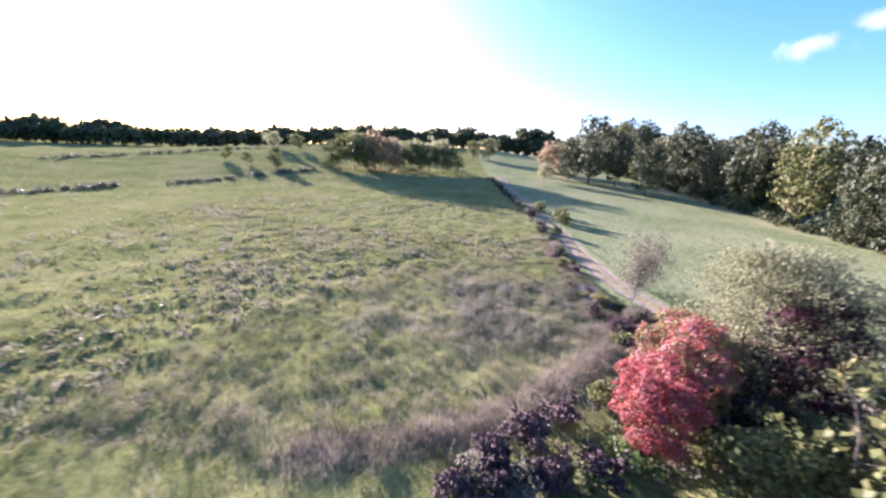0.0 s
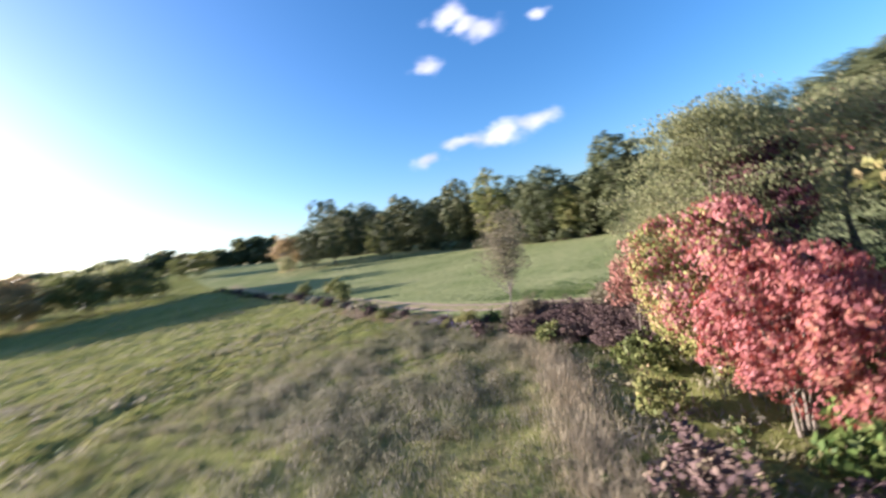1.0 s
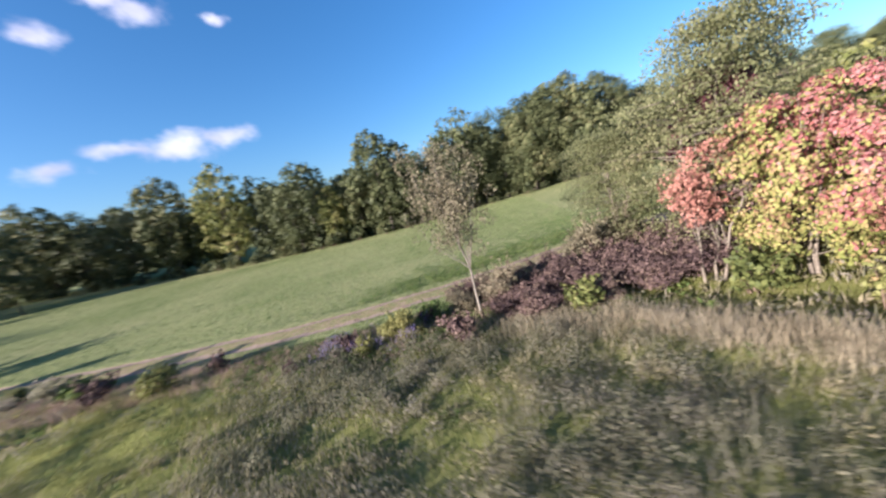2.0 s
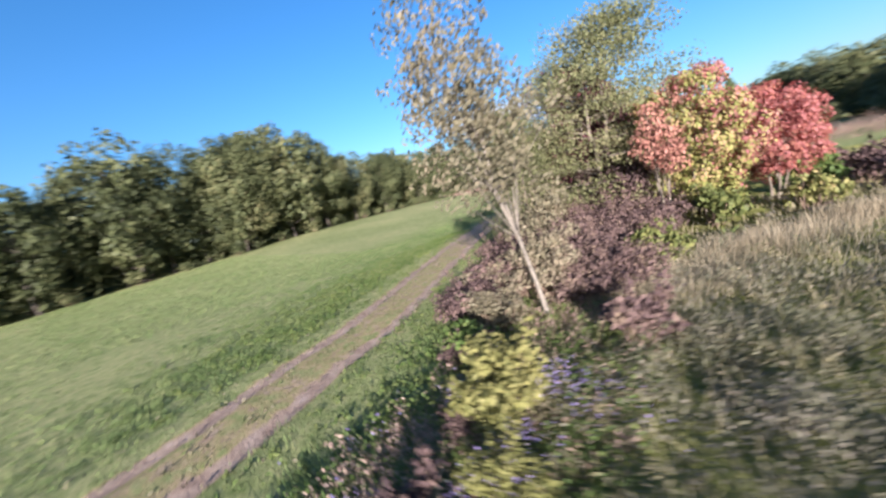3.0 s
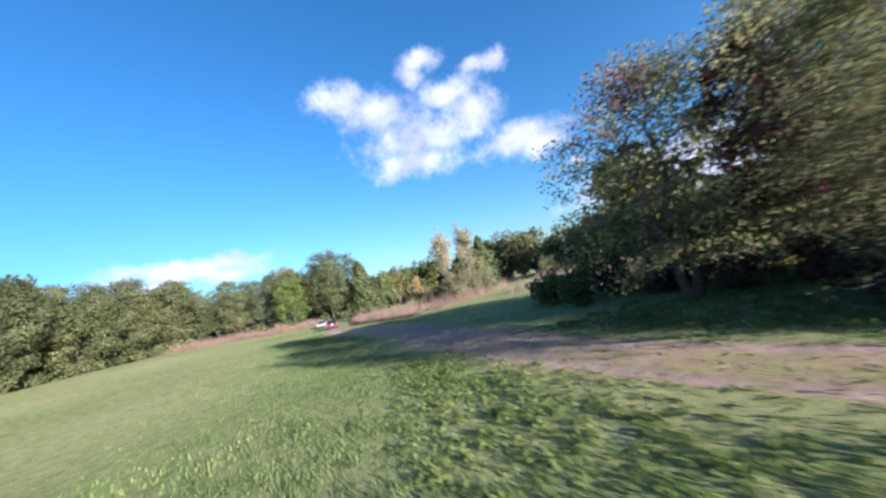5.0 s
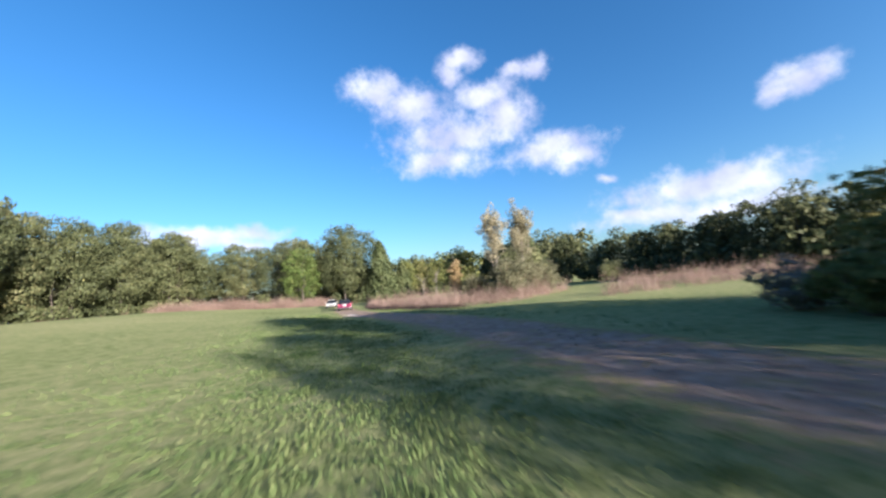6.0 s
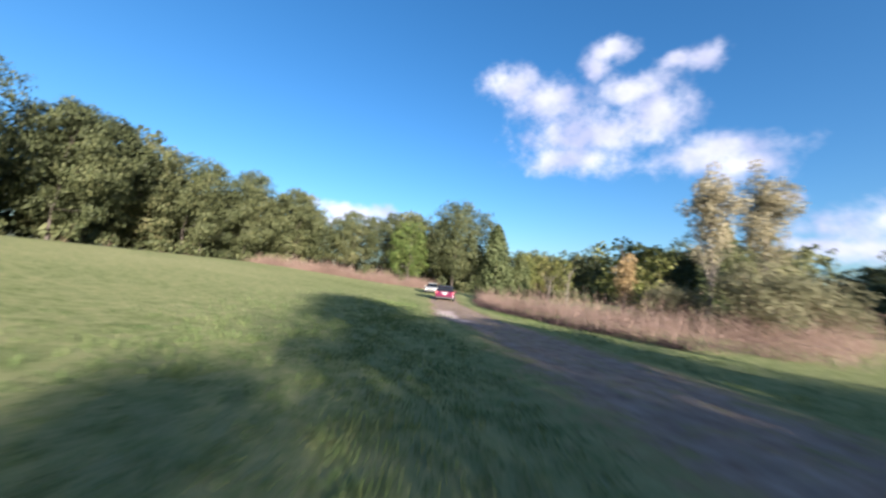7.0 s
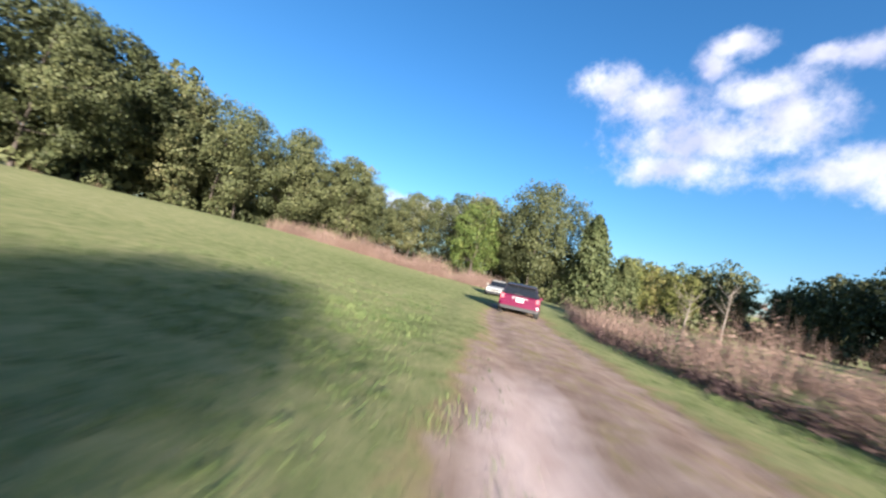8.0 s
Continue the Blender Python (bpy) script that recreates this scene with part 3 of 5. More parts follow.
def scatter_blades(name, xy, hgt, width, mat, r, lean=0.35, blades=5, spread=0.12, label="", category="", splay=1.0):
    """Tufts of pointed blades standing on the ground, one object."""
    n = len(xy) * blades
    base = np.repeat(xy, blades, 0) + r.normal(size=(n, 2)) * spread
    hh = np.repeat(np.broadcast_to(hgt, len(xy)), blades) * r.uniform(0.5, 1.15, n)
    th = r.uniform(0, 2 * np.pi, n)
    dirv = np.stack([np.cos(th), np.sin(th)], 1)
    side = np.stack([-dirv[:, 1], dirv[:, 0]], 1) * (width * r.uniform(0.6, 1.4, n))[:, None]
    z = height(base[:, 0], base[:, 1])
    ln = (r.uniform(0.1, 1.0, n) * lean * splay)[:, None]
    b3 = np.column_stack([base, z - 0.03])
    s3 = np.column_stack([side, np.zeros(n)])
    t3 = np.column_stack([base + dirv * ln * hh[:, None], z + hh * np.sqrt(np.maximum(1 - 0.5 * ln[:, 0] ** 2, 0.2))])
    V = np.stack([b3 - s3, b3 + s3, t3 + s3 * 0.25, t3 - s3 * 0.25], 1)
    F = np.arange(4 * n).reshape(-1, 4)
    ob = mesh_object(name, V.reshape(-1, 3), F, [mat])
    return tagged(ob, label, category, kind="stuff")


def scatter_clumps(name, xy, hgt, wide, leaves, size, mat, r, label, category):
    """Low leafy mounds on the ground, one object."""
    n = len(xy) * leaves
    c = np.repeat(xy, leaves, 0)
    hh = np.repeat(np.broadcast_to(hgt, len(xy)), leaves)
    ww = np.repeat(np.broadcast_to(wide, len(xy)), leaves)
    e = r.normal(size=(n, 3)); e[:, 2] = np.abs(e[:, 2]); e /= np.linalg.norm(e, axis=1, keepdims=True)
    q = r.uniform(0.55, 1.05, n)
    x, y = c[:, 0] + e[:, 0] * ww * q, c[:, 1] + e[:, 1] * ww * q
    P = np.column_stack([x, y, height(x, y) + e[:, 2] * hh * q])
    V, F = leaf_quads(P, size, r, e * 0.8 + np.array([0, 0, 0.4]), 1.5, -0.6)
    return tagged(mesh_object(name, V, F, [mat]), label, category, kind="stuff")


# ---- the land ----
TRACK = np.array([(-28.5, -130), (-29.2, -75), (-29.2, -45), (-27.6, -25), (-27.2, -12), (-28.3, -5), (-30.3, 1), (-32.6, 7), (-35.0, 14), (-37.4, 24), (-39.2, 33), (-42.0, 42),
                  (-45.2, 50), (-48.1, 58), (-50.1, 66), (-52.0, 78), (-55, 95)], float)


def along(line, step):
    """Points at even steps along a smooth curve through the line's points."""
    out = []
    for i in range(len(line) - 1):
        p0, p1, p2, p3 = line[max(i - 1, 0)], line[i], line[i + 1], line[min(i + 2, len(line) - 1)]
        n = max(2, int(np.linalg.norm(p2 - p1) / step))
        for t in np.arange(n) / n:
            out.append(0.5 * (2 * p1 + (p2 - p0) * t + (2 * p0 - 5 * p1 + 4 * p2 - p3) * t ** 2 + (3 * p1 - p0 - 3 * p2 + p3) * t ** 3))
    return np.array(out + [line[-1]])


track_line = along(TRACK, 0.5)
HEDGE = np.array([(-24, -135), (-26, -80), (-26.5, -55), (-25, -35), (-23.4, -20), (-23.0, -8), (-23.0, 2), (-25.0, 10), (-27, 18), (-27.5, 25), (-12, 34), (20, 55), (80, 120)], float)
hedge_line = along(HEDGE, 1.0)


def hedge_x(y):
    return np.interp(y, hedge_line[:, 1], hedge_line[:, 0])


core_x = np.concatenate([np.arange(-130, -24.1, 1.6), np.arange(-24.0, 24.1, 0.68), np.arange(25.6, 70.1, 1.6)])
core_y = np.concatenate([np.arange(-130, -60.1, 1.6), np.arange(-59.6, 30.1, 0.7), np.arange(31.6, 150.1, 1.6)])
tail = np.cumsum(1.6 * 1.18 ** np.arange(1, 42))
xs = np.concatenate([(-130 - tail)[::-1], core_x, 69.5 + tail])
ys = np.concatenate([(-130 - tail)[::-1], core_y, 150 + tail])
gx, gy = np.meshgrid(xs, ys)
gv = np.stack([gx, gy, height(gx, gy)], -1).reshape(-1, 3)
nx, ny = len(xs), len(ys)
flat_xy = gv[:, :2]
near_track = np.full(len(gv), 1e9)
for q in track_line[::2]:
    near_track = np.minimum(near_track, (flat_xy[:, 0] - q[0]) ** 2 + (flat_xy[:, 1] - q[1]) ** 2)
gv[:, 2] -= 0.05 * smooth(2.4, 1.2, np.sqrt(near_track))
ii = (np.arange(ny - 1)[:, None] * nx + np.arange(nx - 1)[None]).ravel()
gf = np.stack([ii, ii + 1, ii + nx + 1, ii + nx], 1)
ground = tagged(mesh_object("ground", gv, gf, [M_GROUND], None, None, True), "mown field beside a rough autumn meadow", "ground", kind="structure")
rough = ground.data.attributes.new("rough", "FLOAT", "POINT")
rough.data.foreach_set("value", smooth(-1.6, 1.6, gv[:, 0] - hedge_x(gv[:, 1])).astype(np.float32))

# the two-rut track, a strip with its own relief
tl = track_line
tg = np.gradient(tl, axis=0); tg /= np.linalg.norm(tg, axis=1, keepdims=True)
nrm = np.stack([tg[:, 1], -tg[:, 0]], 1)
prof_u = np.linspace(-3.2, 3.2, 41)
k = len(prof_u)
weave = 0.14 * vnoise(tl[:, 1] / 2.3, tl[:, 1] * 0, 3) + 0.05 * vnoise(tl[:, 1] / 0.7, tl[:, 1] * 0, 4)
tx = tl[:, None, :] + nrm[:, None, :] * np.tile(prof_u, (len(tl), 1))[..., None]
uu = prof_u[None] + weave[:, None]
yy = np.tile(tl[:, 1:2], (1, k))


def hump(u, c, w):
    return np.exp(-((u - c) / w) ** 4)


ruts = np.maximum(hump(uu, -1.02, 0.30), hump(uu, 1.02, 0.32))
wear = np.interp(yy, [-130, -1, 6, 11, 16, 22, 40, 46, 52, 64, 72, 95], [0.42, 0.44, 0.48, 0.58, 0.74, 0.8, 0.76, 0.74, 0.78, 0.74, 0.5, 0.3]) * hump(uu, 0, np.interp(yy, [0, 10, 20, 40, 50], [1.3, 1.6, 2.3, 2.4, 1.6]))
sand = np.interp(yy, [47.5, 50, 54.5, 58, 66], [0, 1, 1, 0.25, 0.1]) * hump(uu + 0.25 * vnoise(yy / 1.6, uu * 0, 14), -1.05, 0.85)
cut_in = np.interp(yy, [-130, 12, 20, 40, 48, 66, 95], [1.05, 1.05, 0.95, 0.9, 0.9, 0.85, 0.6])
worn = np.maximum(np.maximum(wear, ruts * cut_in), sand * 1.4) + 0.10 * vnoise(tx[..., 0] / 0.8, tx[..., 1] / 0.8, 5) * hump(uu, 0, 2.6)
relief = 0.055 * (1 - 0.8 * ruts * cut_in - 0.5 * sand) + 0.018 * vnoise(tx[..., 0] / 0.45, tx[..., 1] / 0.45, 6)
tz = height(tx[..., 0], tx[..., 1]) + (0.035 + relief) * smooth(3.2, 1.9, np.abs(prof_u))[None] - 0.012 * smooth(3.0, 3.2, np.abs(prof_u))[None]
tv = np.concatenate([tx, tz[..., None]], -1).reshape(-1, 3)
jj = (np.arange(len(tl) - 1)[:, None] * k + np.arange(k - 1)[None]).ravel()
tf = np.stack([jj, jj + k, jj + k + 1, jj + 1], 1)
track = mesh_object("track", tv, tf, [M_DIRT], None, None, True)
at = track.data.attributes.new("worn", "FLOAT", "POINT")
at.data.foreach_set("value", worn.ravel().astype(np.float32))
tagged(track, "two-rut earth track worn through the mown grass", "track", kind="structure")

# ---- woods ----
FOREST_LABEL = "broad dark green oak at the wood's edge"
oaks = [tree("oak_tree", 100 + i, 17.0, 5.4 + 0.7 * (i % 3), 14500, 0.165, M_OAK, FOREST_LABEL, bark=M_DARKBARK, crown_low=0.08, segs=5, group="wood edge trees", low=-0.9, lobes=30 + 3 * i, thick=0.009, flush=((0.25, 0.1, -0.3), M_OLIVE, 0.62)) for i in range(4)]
souths = [tree("oak_tree", 120 + i, 17.0, 4.8 + 0.7 * (i % 3), 3200, 0.33, M_OAK if i < 3 else M_OLIVE, FOREST_LABEL, bark=M_DARKBARK, crown_low=0.06, segs=4, group="wood edge trees", low=-0.9, lobes=30 + 2 * i, thick=0.009) for i in range(4)]
olives = [tree("ash_tree", 140 + i, 15.0, 4.0, 7000, 0.18, M_OLIVE, "olive green ash tree at the wood's edge", crown_low=0.08, group="wood edge trees", low=-0.9, lobes=26 + 3 * i, thick=0.008) for i in range(2)]
backs = [tree("oak_tree", 160 + i, 17.0, 5.5, 1600, 0.5, M_OAK, "dark green oak inside the wood", crown_low=0.03, segs=3, group="inner wood trees", low=-0.95, lobes=30) for i in range(3)]
under = [bush("understory_shrub", 190 + i, 3.4, 2.6, 240, 0.42, M_OAK, "leafy green shrub under the wood's edge", clumps=18, clump_r=0.95, group="wood edge shrubs") for i in range(3)]
kinds = oaks
EDGE = np.array([(-104, -290), (-98, -205), (-92, -135), (-90, -74), (-85, -45), (-83, -12), (-85, 22), (-91, 48), (-96, 74), (-97, 98), (-93, 114)], float)


def tall(y):
    return float(np.interp(y, [-280, -130, -60, -30, 0, 16, 24, 31, 38, 48, 57, 62, 66, 71, 78, 84, 90, 97, 110], [1.35, 1.35, 1.28, 1.2, 1.2, 1.24, 1.36, 1.42, 1.22, 1.06, 1.0, 1.02, 1.07, 1.18, 1.22, 1.16, 1.12, 1.14, 1.2]))

edge_line = along(EDGE, 1.0)
placed = set()
r = np.random.default_rng(5)


def set_plant(src, x, y, s, turn, sz=None, label=""):
    """The plant itself the first time, a copy of it after that."""
    if src.name not in placed:
        placed.add(src.name)
        return put(src, x, y, s, turn, sz)
    return again(src, x, y, s, turn, sz, label)


def plant_row(line, step, off, jitter, smin, smax, pool, r):
    d = 0.0
    last = line[0]
    tgl = np.gradient(line, axis=0)
    for p, t in zip(line, tgl):
        d += np.linalg.norm(p - last); last = p
        if d < step:
            continue
        d = r.uniform(-0.2, 0.2) * step
        t = t / np.linalg.norm(t)
        q = p + np.array([-t[1], t[0]]) * off + r.normal(size=2) * jitter
        s = r.uniform(smin, smax) * (tall(q[1]) if pool is not under and q[0] < -70 else 1.0)
        set_plant(pool[r.integers(len(pool))], q[0], q[1], s, r.uniform(0, 360), s * r.uniform(0.94, 1.07))


cut = int(np.argmax(edge_line[:, 1] > -50))
far_cut = int(np.argmax(edge_line[:, 1] > -4))
plant_row(edge_line[:cut], 9.0, 4.0, 2.4, 0.6, 1.25, souths, r)
plant_row(edge_line[cut:far_cut], 6.4, 4.0, 1.6, 0.66, 1.06, souths, r)
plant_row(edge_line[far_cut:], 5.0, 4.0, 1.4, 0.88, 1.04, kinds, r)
plant_row(edge_line[:far_cut], 5.0, 1.5, 0.8, 0.5, 1.1, under, r)
plant_row(edge_line[far_cut:], 6.0, 1.5, 0.8, 0.4, 0.9, under, r)
plant_row(edge_line[cut:], 3.6, 7.5, 1.0, 1.0, 1.5, under, r)
plant_row(edge_line[cut:], 5.0, 14.5, 1.0, 1.1, 1.6, under, r)
plant_row(edge_line[:cut + 60], 11.0, 44.0, 3.0, 0.85, 1.0, backs, np.random.default_rng(77))
plant_row(edge_line, 7.0, 11.0, 2.2, 0.7, 0.96, backs, r)
plant_row(edge_line[cut:], 6.0, 19.0, 2.0, 0.7, 0.9, backs, r)
# beyond the parked cars
NORTH = np.array([(-118, 118), (-104, 128), (-88, 136), (-74, 136)], float)
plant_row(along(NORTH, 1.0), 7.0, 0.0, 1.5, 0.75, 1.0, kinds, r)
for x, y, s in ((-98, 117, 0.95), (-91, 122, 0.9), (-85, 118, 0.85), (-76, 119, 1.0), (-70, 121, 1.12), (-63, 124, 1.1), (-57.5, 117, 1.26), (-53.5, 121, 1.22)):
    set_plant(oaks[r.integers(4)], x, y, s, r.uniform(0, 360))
lime = tree("lime_tree", 151, 15.0, 5.0, 9000, 0.16, M_LEAFGREEN, "fresh green broad tree beyond the parked cars", bark=M_DARKBARK, crown_low=0.06, low=-0.9, lobes=30)
put(lime, -67.5, 112, 1.0, 30)
for x, y, s in ((-40, 128, 0.85), (-35, 134, 0.85), (-30, 131, 0.78)):
    set_plant(olives[r.integers(2)], x, y, s, r.uniform(0, 360), label="brownish green tree behind the dry weeds")
NORTHLINE = np.array([(-84, 112), (-66, 111), (-52, 109), (-38, 112), (-26, 118)], float)
plant_row(along(NORTHLINE, 1.0), 3.6, 0.0, 1.0, 0.45, 0.95, under, r)
NORTHEAST = np.array([(34, 38), (16, 46), (7, 58), (6, 75), (3, 95), (-5, 118), (-20, 142), (-45, 160), (-80, 165)], float)
ne_line = along(NORTHEAST, 1.0)
plant_row(ne_line[:75], 4.0, -3.0, 1.2, 0.5, 0.7, souths[:3], r)
plant_row(ne_line[75:128], 4.6, -3.0, 1.2, 0.7, 0.95, souths[:3], r)
plant_row(ne_line[128:], 4.2, -3.0, 1.2, 0.78, 0.98, souths[:3], r)
plant_row(ne_line[:75], 2.4, 0.3, 0.7, 0.9, 1.4, under, r)
plant_row(ne_line[75:], 3.0, 0.5, 0.8, 0.7, 1.2, under, r)
plant_row(ne_line[:75], 4.2, -9.0, 1.5, 0.5, 0.64, backs, r)
plant_row(ne_line[75:], 5.0, -9.0, 1.5, 0.7, 0.9, backs, r)


def conifer(name, seed, h, spread, mat, label):
    rr = np.random.default_rng(seed)
    top = thing(name, Matrix(), label, "conifer")
    n = 8000
    t = rr.uniform(0.02, 1, n) ** 0.75
    ph = rr.uniform(0, 6)
    th = rr.uniform(0, 2 * np.pi, n)
    lay = (t * 15 + 0.4 * np.sin(th * 3 + ph)) % 1.0
    rad = spread * (1.02 - t) ** 0.75 * (0.35 + 0.65 * rr.uniform(0, 1, n) ** 0.4) * (0.72 + 0.36 * (1 - lay)) * (1 + 0.16 * np.sin(th * 5 + t * 20)) * (0.85 + 0.15 * np.sin(th * 2 + 9 * t))
    P = np.stack([rad * np.cos(th), rad * np.sin(th), t * h - 0.10 * rad], 1)
    V, F = tubes([[((0, 0, -0.2), 0.2), ((0, 0, h * 0.5), 0.11), ((0, 0, h), 0.02)]])
    mesh_object("trunk", V, F, [M_BARK], top, smooth_shade=True)
    V, F = leaf_quads(P, 0.26, rr, np.stack([np.cos(th), np.sin(th), 0 * th + 0.3], 1), 1.2, 0.8)
    mesh_object("crown", V, F, [mat], top)
    return top


con = conifer("conifer_tree", 31, 15.5, 6.2, M_CONIFER, "conical green conifer beyond the parked cars")
put(con, -47, 113, 1.06)
again(con, -41.0, 119, 0.7, 120)
again(con, -16.0, 84, 0.82, 60, label="broad conical conifer behind the poplars")

BACKLINE = along(np.array([(-122, 126), (-100, 131), (-80, 132), (-60, 130), (-46, 128)], float), 2.2)
ru = np.random.default_rng(78)
scatter_clumps("back_undergrowth", BACKLINE + ru.normal(size=BACKLINE.shape) * 0.8, ru.uniform(3.5, 6.0, len(BACKLINE)), 2.6, 150, 0.4, M_OAK, ru, "dense green undergrowth behind the far trees", "undergrowth")
inside = edge_line[cut::3] + np.array([-6.5, 0.0])
scatter_clumps("wood_undergrowth", inside + ru.normal(size=inside.shape) * 1.0, ru.uniform(4.5, 8.5, len(inside)), 2.8, 190, 0.38, M_OAK, ru, "dense leafy undergrowth inside the wood's edge", "undergrowth")
for x, y, sc in ((-64, -118, 1.62), (-58, -126, 1.0), (-72, -112, 1.15), (-76, -96, 1.1)):
    set_plant(souths[int(abs(x)) % 3], x, y, sc, 3.0 * y, label="tall broad oak standing before the far wood")
for x, y, sc in ((-86, -33, 1.22), (-85.5, -15.5, 1.34), (-86, 2.5, 1.22), (-87, 19, 1.14), (-89, 29, 1.3), (-92, -72, 1.5)):
    set_plant(souths[int(abs(y)) % 3], x, y, sc * 0.92, 5.0 * y, sc, label="tall oak rising above the wood's edge")
# wooded ridge far behind the meadow
far_kind = [tree("ridge_tree", 170 + i, 13.0, 7.5, 260, 1.6, M_FAR, "tree of the distant wooded ridge", crown_low=0.02, clumps=45, clump_r=2.2, group="distant ridge trees", low=-0.95) for i in range(3)]
RIDGE = np.array([(350, -60), (300, -170), (210, -255), (100, -296), (-20, -306), (-90, -302), (-170, -290)], float)
plant_row(along(RIDGE, 2.0), 5.5, 0.0, 3.0, 0.8, 1.2, far_kind, r)
plant_row(along(RIDGE, 2.0), 8.0, 14.0, 4.0, 1.1, 1.6, far_kind, r)

# thickets across the far meadow
thorn = [tree("thorn_tree", 180 + i, 7.0, 3.2, 2000, 0.2, m, l, crown_low=0.03, clumps=40, clump_r=1.0, group="far meadow thickets", low=-0.95, trunks=2)
         for i, (m, l) in enumerate(((M_OLIVE, "olive thorn tree in a far thicket"), (M_FEATHER, "russet green thorn tree in a far thicket"), (M_ORANGE, "orange tinted small tree in a far thicket")))]
for x, y, s in ((-22, -152, 1.1), (-16, -149, 1.35), (-10, -153, 1.2), (-4, -149, 1.4), (2, -152, 1.25), (8, -148, 1.4), (14, -151, 1.5), (20, -149, 1.3), (26, -152, 1.5), (32, -150, 1.3), (38, -153, 1.1), (-13, -158, 1.5), (-1, -159, 1.6), (11, -158, 1.6), (23, -159, 1.6),
                (62, -146, 0.8), (70, -140, 0.65), (56, -138, 0.5), (86, -150, 0.7), (-52, -150, 1.25), (-58, -158, 1.35), (-64, -164, 1.2), (-47, -136, 0.7), (-75, -200, 1.2), (-84, -215, 1.3), (90, -205, 1.1), (110, -215, 1.0), (-30, -205, 1.2), (-20, -212, 1.3), (30, -214, 1.2), (48, -208, 1.1)):
    set_plant(thorn[int(r.choice(3, p=[0.6, 0.3, 0.1]))], x + (14 if y > -165 and x > -45 else 0), y + 12, s * r.uniform(1.3, 1.8), r.uniform(0, 360))

FARHEDGE = np.array([(135, -10), (98, -46), (88, -68), (74, -90), (62, -118), (56, -132)], float)
rf = np.random.default_rng(57)
for line, thick_, nm, lb in ((along(FARHEDGE, 1.0), 1.1, "far_hedge", "low uneven thorn hedge across the far meadow"), (along(np.array([(215, -40), (160, -88), (140, -140), (125, -190), (95, -226)], float), 1.6), 1.5, "field_hedge", "thorn hedge between far fields")):
    q = np.repeat(line, 2, 0) + rf.normal(size=(2 * len(line), 2)) * 1.2
    q = q[vnoise(q[:, 0] / 7, q[:, 1] / 7, 61) > -0.35]
    scatter_clumps(nm, q, rf.uniform(0.5, 1.7, len(q)) * thick_, rf.uniform(0.6, 1.5, len(q)), 46, 0.2, M_WILLOW, rf, lb, "hedge")

# ---- trees of the hedgerow ----
red = tree("maple_tree", 11, 6.0, 2.35, 17000, 0.085, M_RED, "crimson and pink autumn maple in the hedgerow", crown_low=0.1, trunks=4, low=-0.85, lobes=30, flush=((-0.8, -0.5, -0.15), M_SUMAC, 0.35))
put(red, -17.4, 14.2, 0.9, 0)
gold = tree("maple_tree", 28, 7.7, 2.9, 21000, 0.09, M_GOLD, "yellow maple flushed red at its sunny top", crown_low=0.06, trunks=4, low=-0.88, lobes=40, flush=((0.35, 0.28, 0.42), M_RED, 0.85))
put(gold, -20.1, 11.8, 0.88, 0, 0.93)
shoot = tree("sumac_tree", 17, 5.6, 1.4, 1900, 0.08, M_SUMAC, "small rusty salmon sumac on bare stems", crown_low=0.32, clumps=34, clump_r=0.42, trunks=3, hollow=0.2)
put(shoot, -21.2, 8.8, 1.06, 10)
big = layered_tree("ash_tree", 12, 10.6, 4.3, 29000, 0.072, M_FEATHER, "tall olive green ash with level feathery limbs", sway=(-0.2, 0.3), deep=0.85)
put(big, -24.2, 11.2, 1.0, 0)
open_ash = layered_tree("ash_tree", 27, 10.2, 3.9, 16000, 0.074, M_FEATHER, "open spreading ash with a crimson bough near its top", trunks=2, limbs=70, deep=0.8, bough=(-1.3, 0.8, 8.6))
put(open_ash, -27.8, 15.4, 1.0, 0)
again(big, -27.4, 8.4, 0.66, 140, 0.68, label="smaller olive ash beside the tall one")
crimson = tree("cherry_tree", 19, 9.9, 2.2, 11000, 0.1, M_PLUM, "dark plum-leaved cherry behind the tall ash", crown_low=0.2, low=-0.85, lobes=26)
put(crimson, -25.1, 13.0, 1.0, 0)
sap = tree("poplar_sapling", 13, 10.0, 2.3, 7000, 0.067, M_POPLAR, "slender pale sapling with sparse tan leaves", bark=M_PALEBARK, crown_low=0.15, clumps=130, clump_r=0.48, hollow=0.1, thick=0.0036, flat=0.9)
put(sap, -23.2, -0.6, 1.0, 0)
sap.matrix_basis = sap.matrix_basis @ Matrix.Rotation(radians(-10), 4, "Y") @ Matrix.Rotation(radians(3), 4, "X")
hazel = [bush("hazel_bush", 70 + i, 3.0, 1.5, 4200, 0.075, m, "tan and brown hazel bush in the hedgerow", clumps=40, clump_r=0.42, group="hedgerow hazels") for i, m in enumerate((M_POPLAR, M_PURPLE))]
again(hazel[0], -23.6, 0.7, 0.8, 200, 0.8)
put(hazel[0], -24.4, -1.6, 0.62, 0, 0.42)
put(hazel[1], -24.7, 0.9, 0.75, 50, 0.46)
for x, y, s, k in ((-25.3, 3.0, 0.8, 0), (-23.4, 3.6, 0.9, 1), (-22.4, 0.6, 0.7, 1), (-25.6, 6.6, 0.9, 0), (-23.9, -3.2, 0.5, 1), (-24.6, 2.0, 0.8, 0), (-24.2, -1.4, 0.7, 0), (-25.4, 0.4, 0.8, 0)):
    again(hazel[k], x, y, s, 70 * s, s * 0.58)
for x, y, s in ((-25.6, 5.8, 1.05), (-26.2, 7.6, 1.05)):
    again(hazel[0], x, y, s, 50 * x, s, label="tall tan hazel bush before the ash trees")

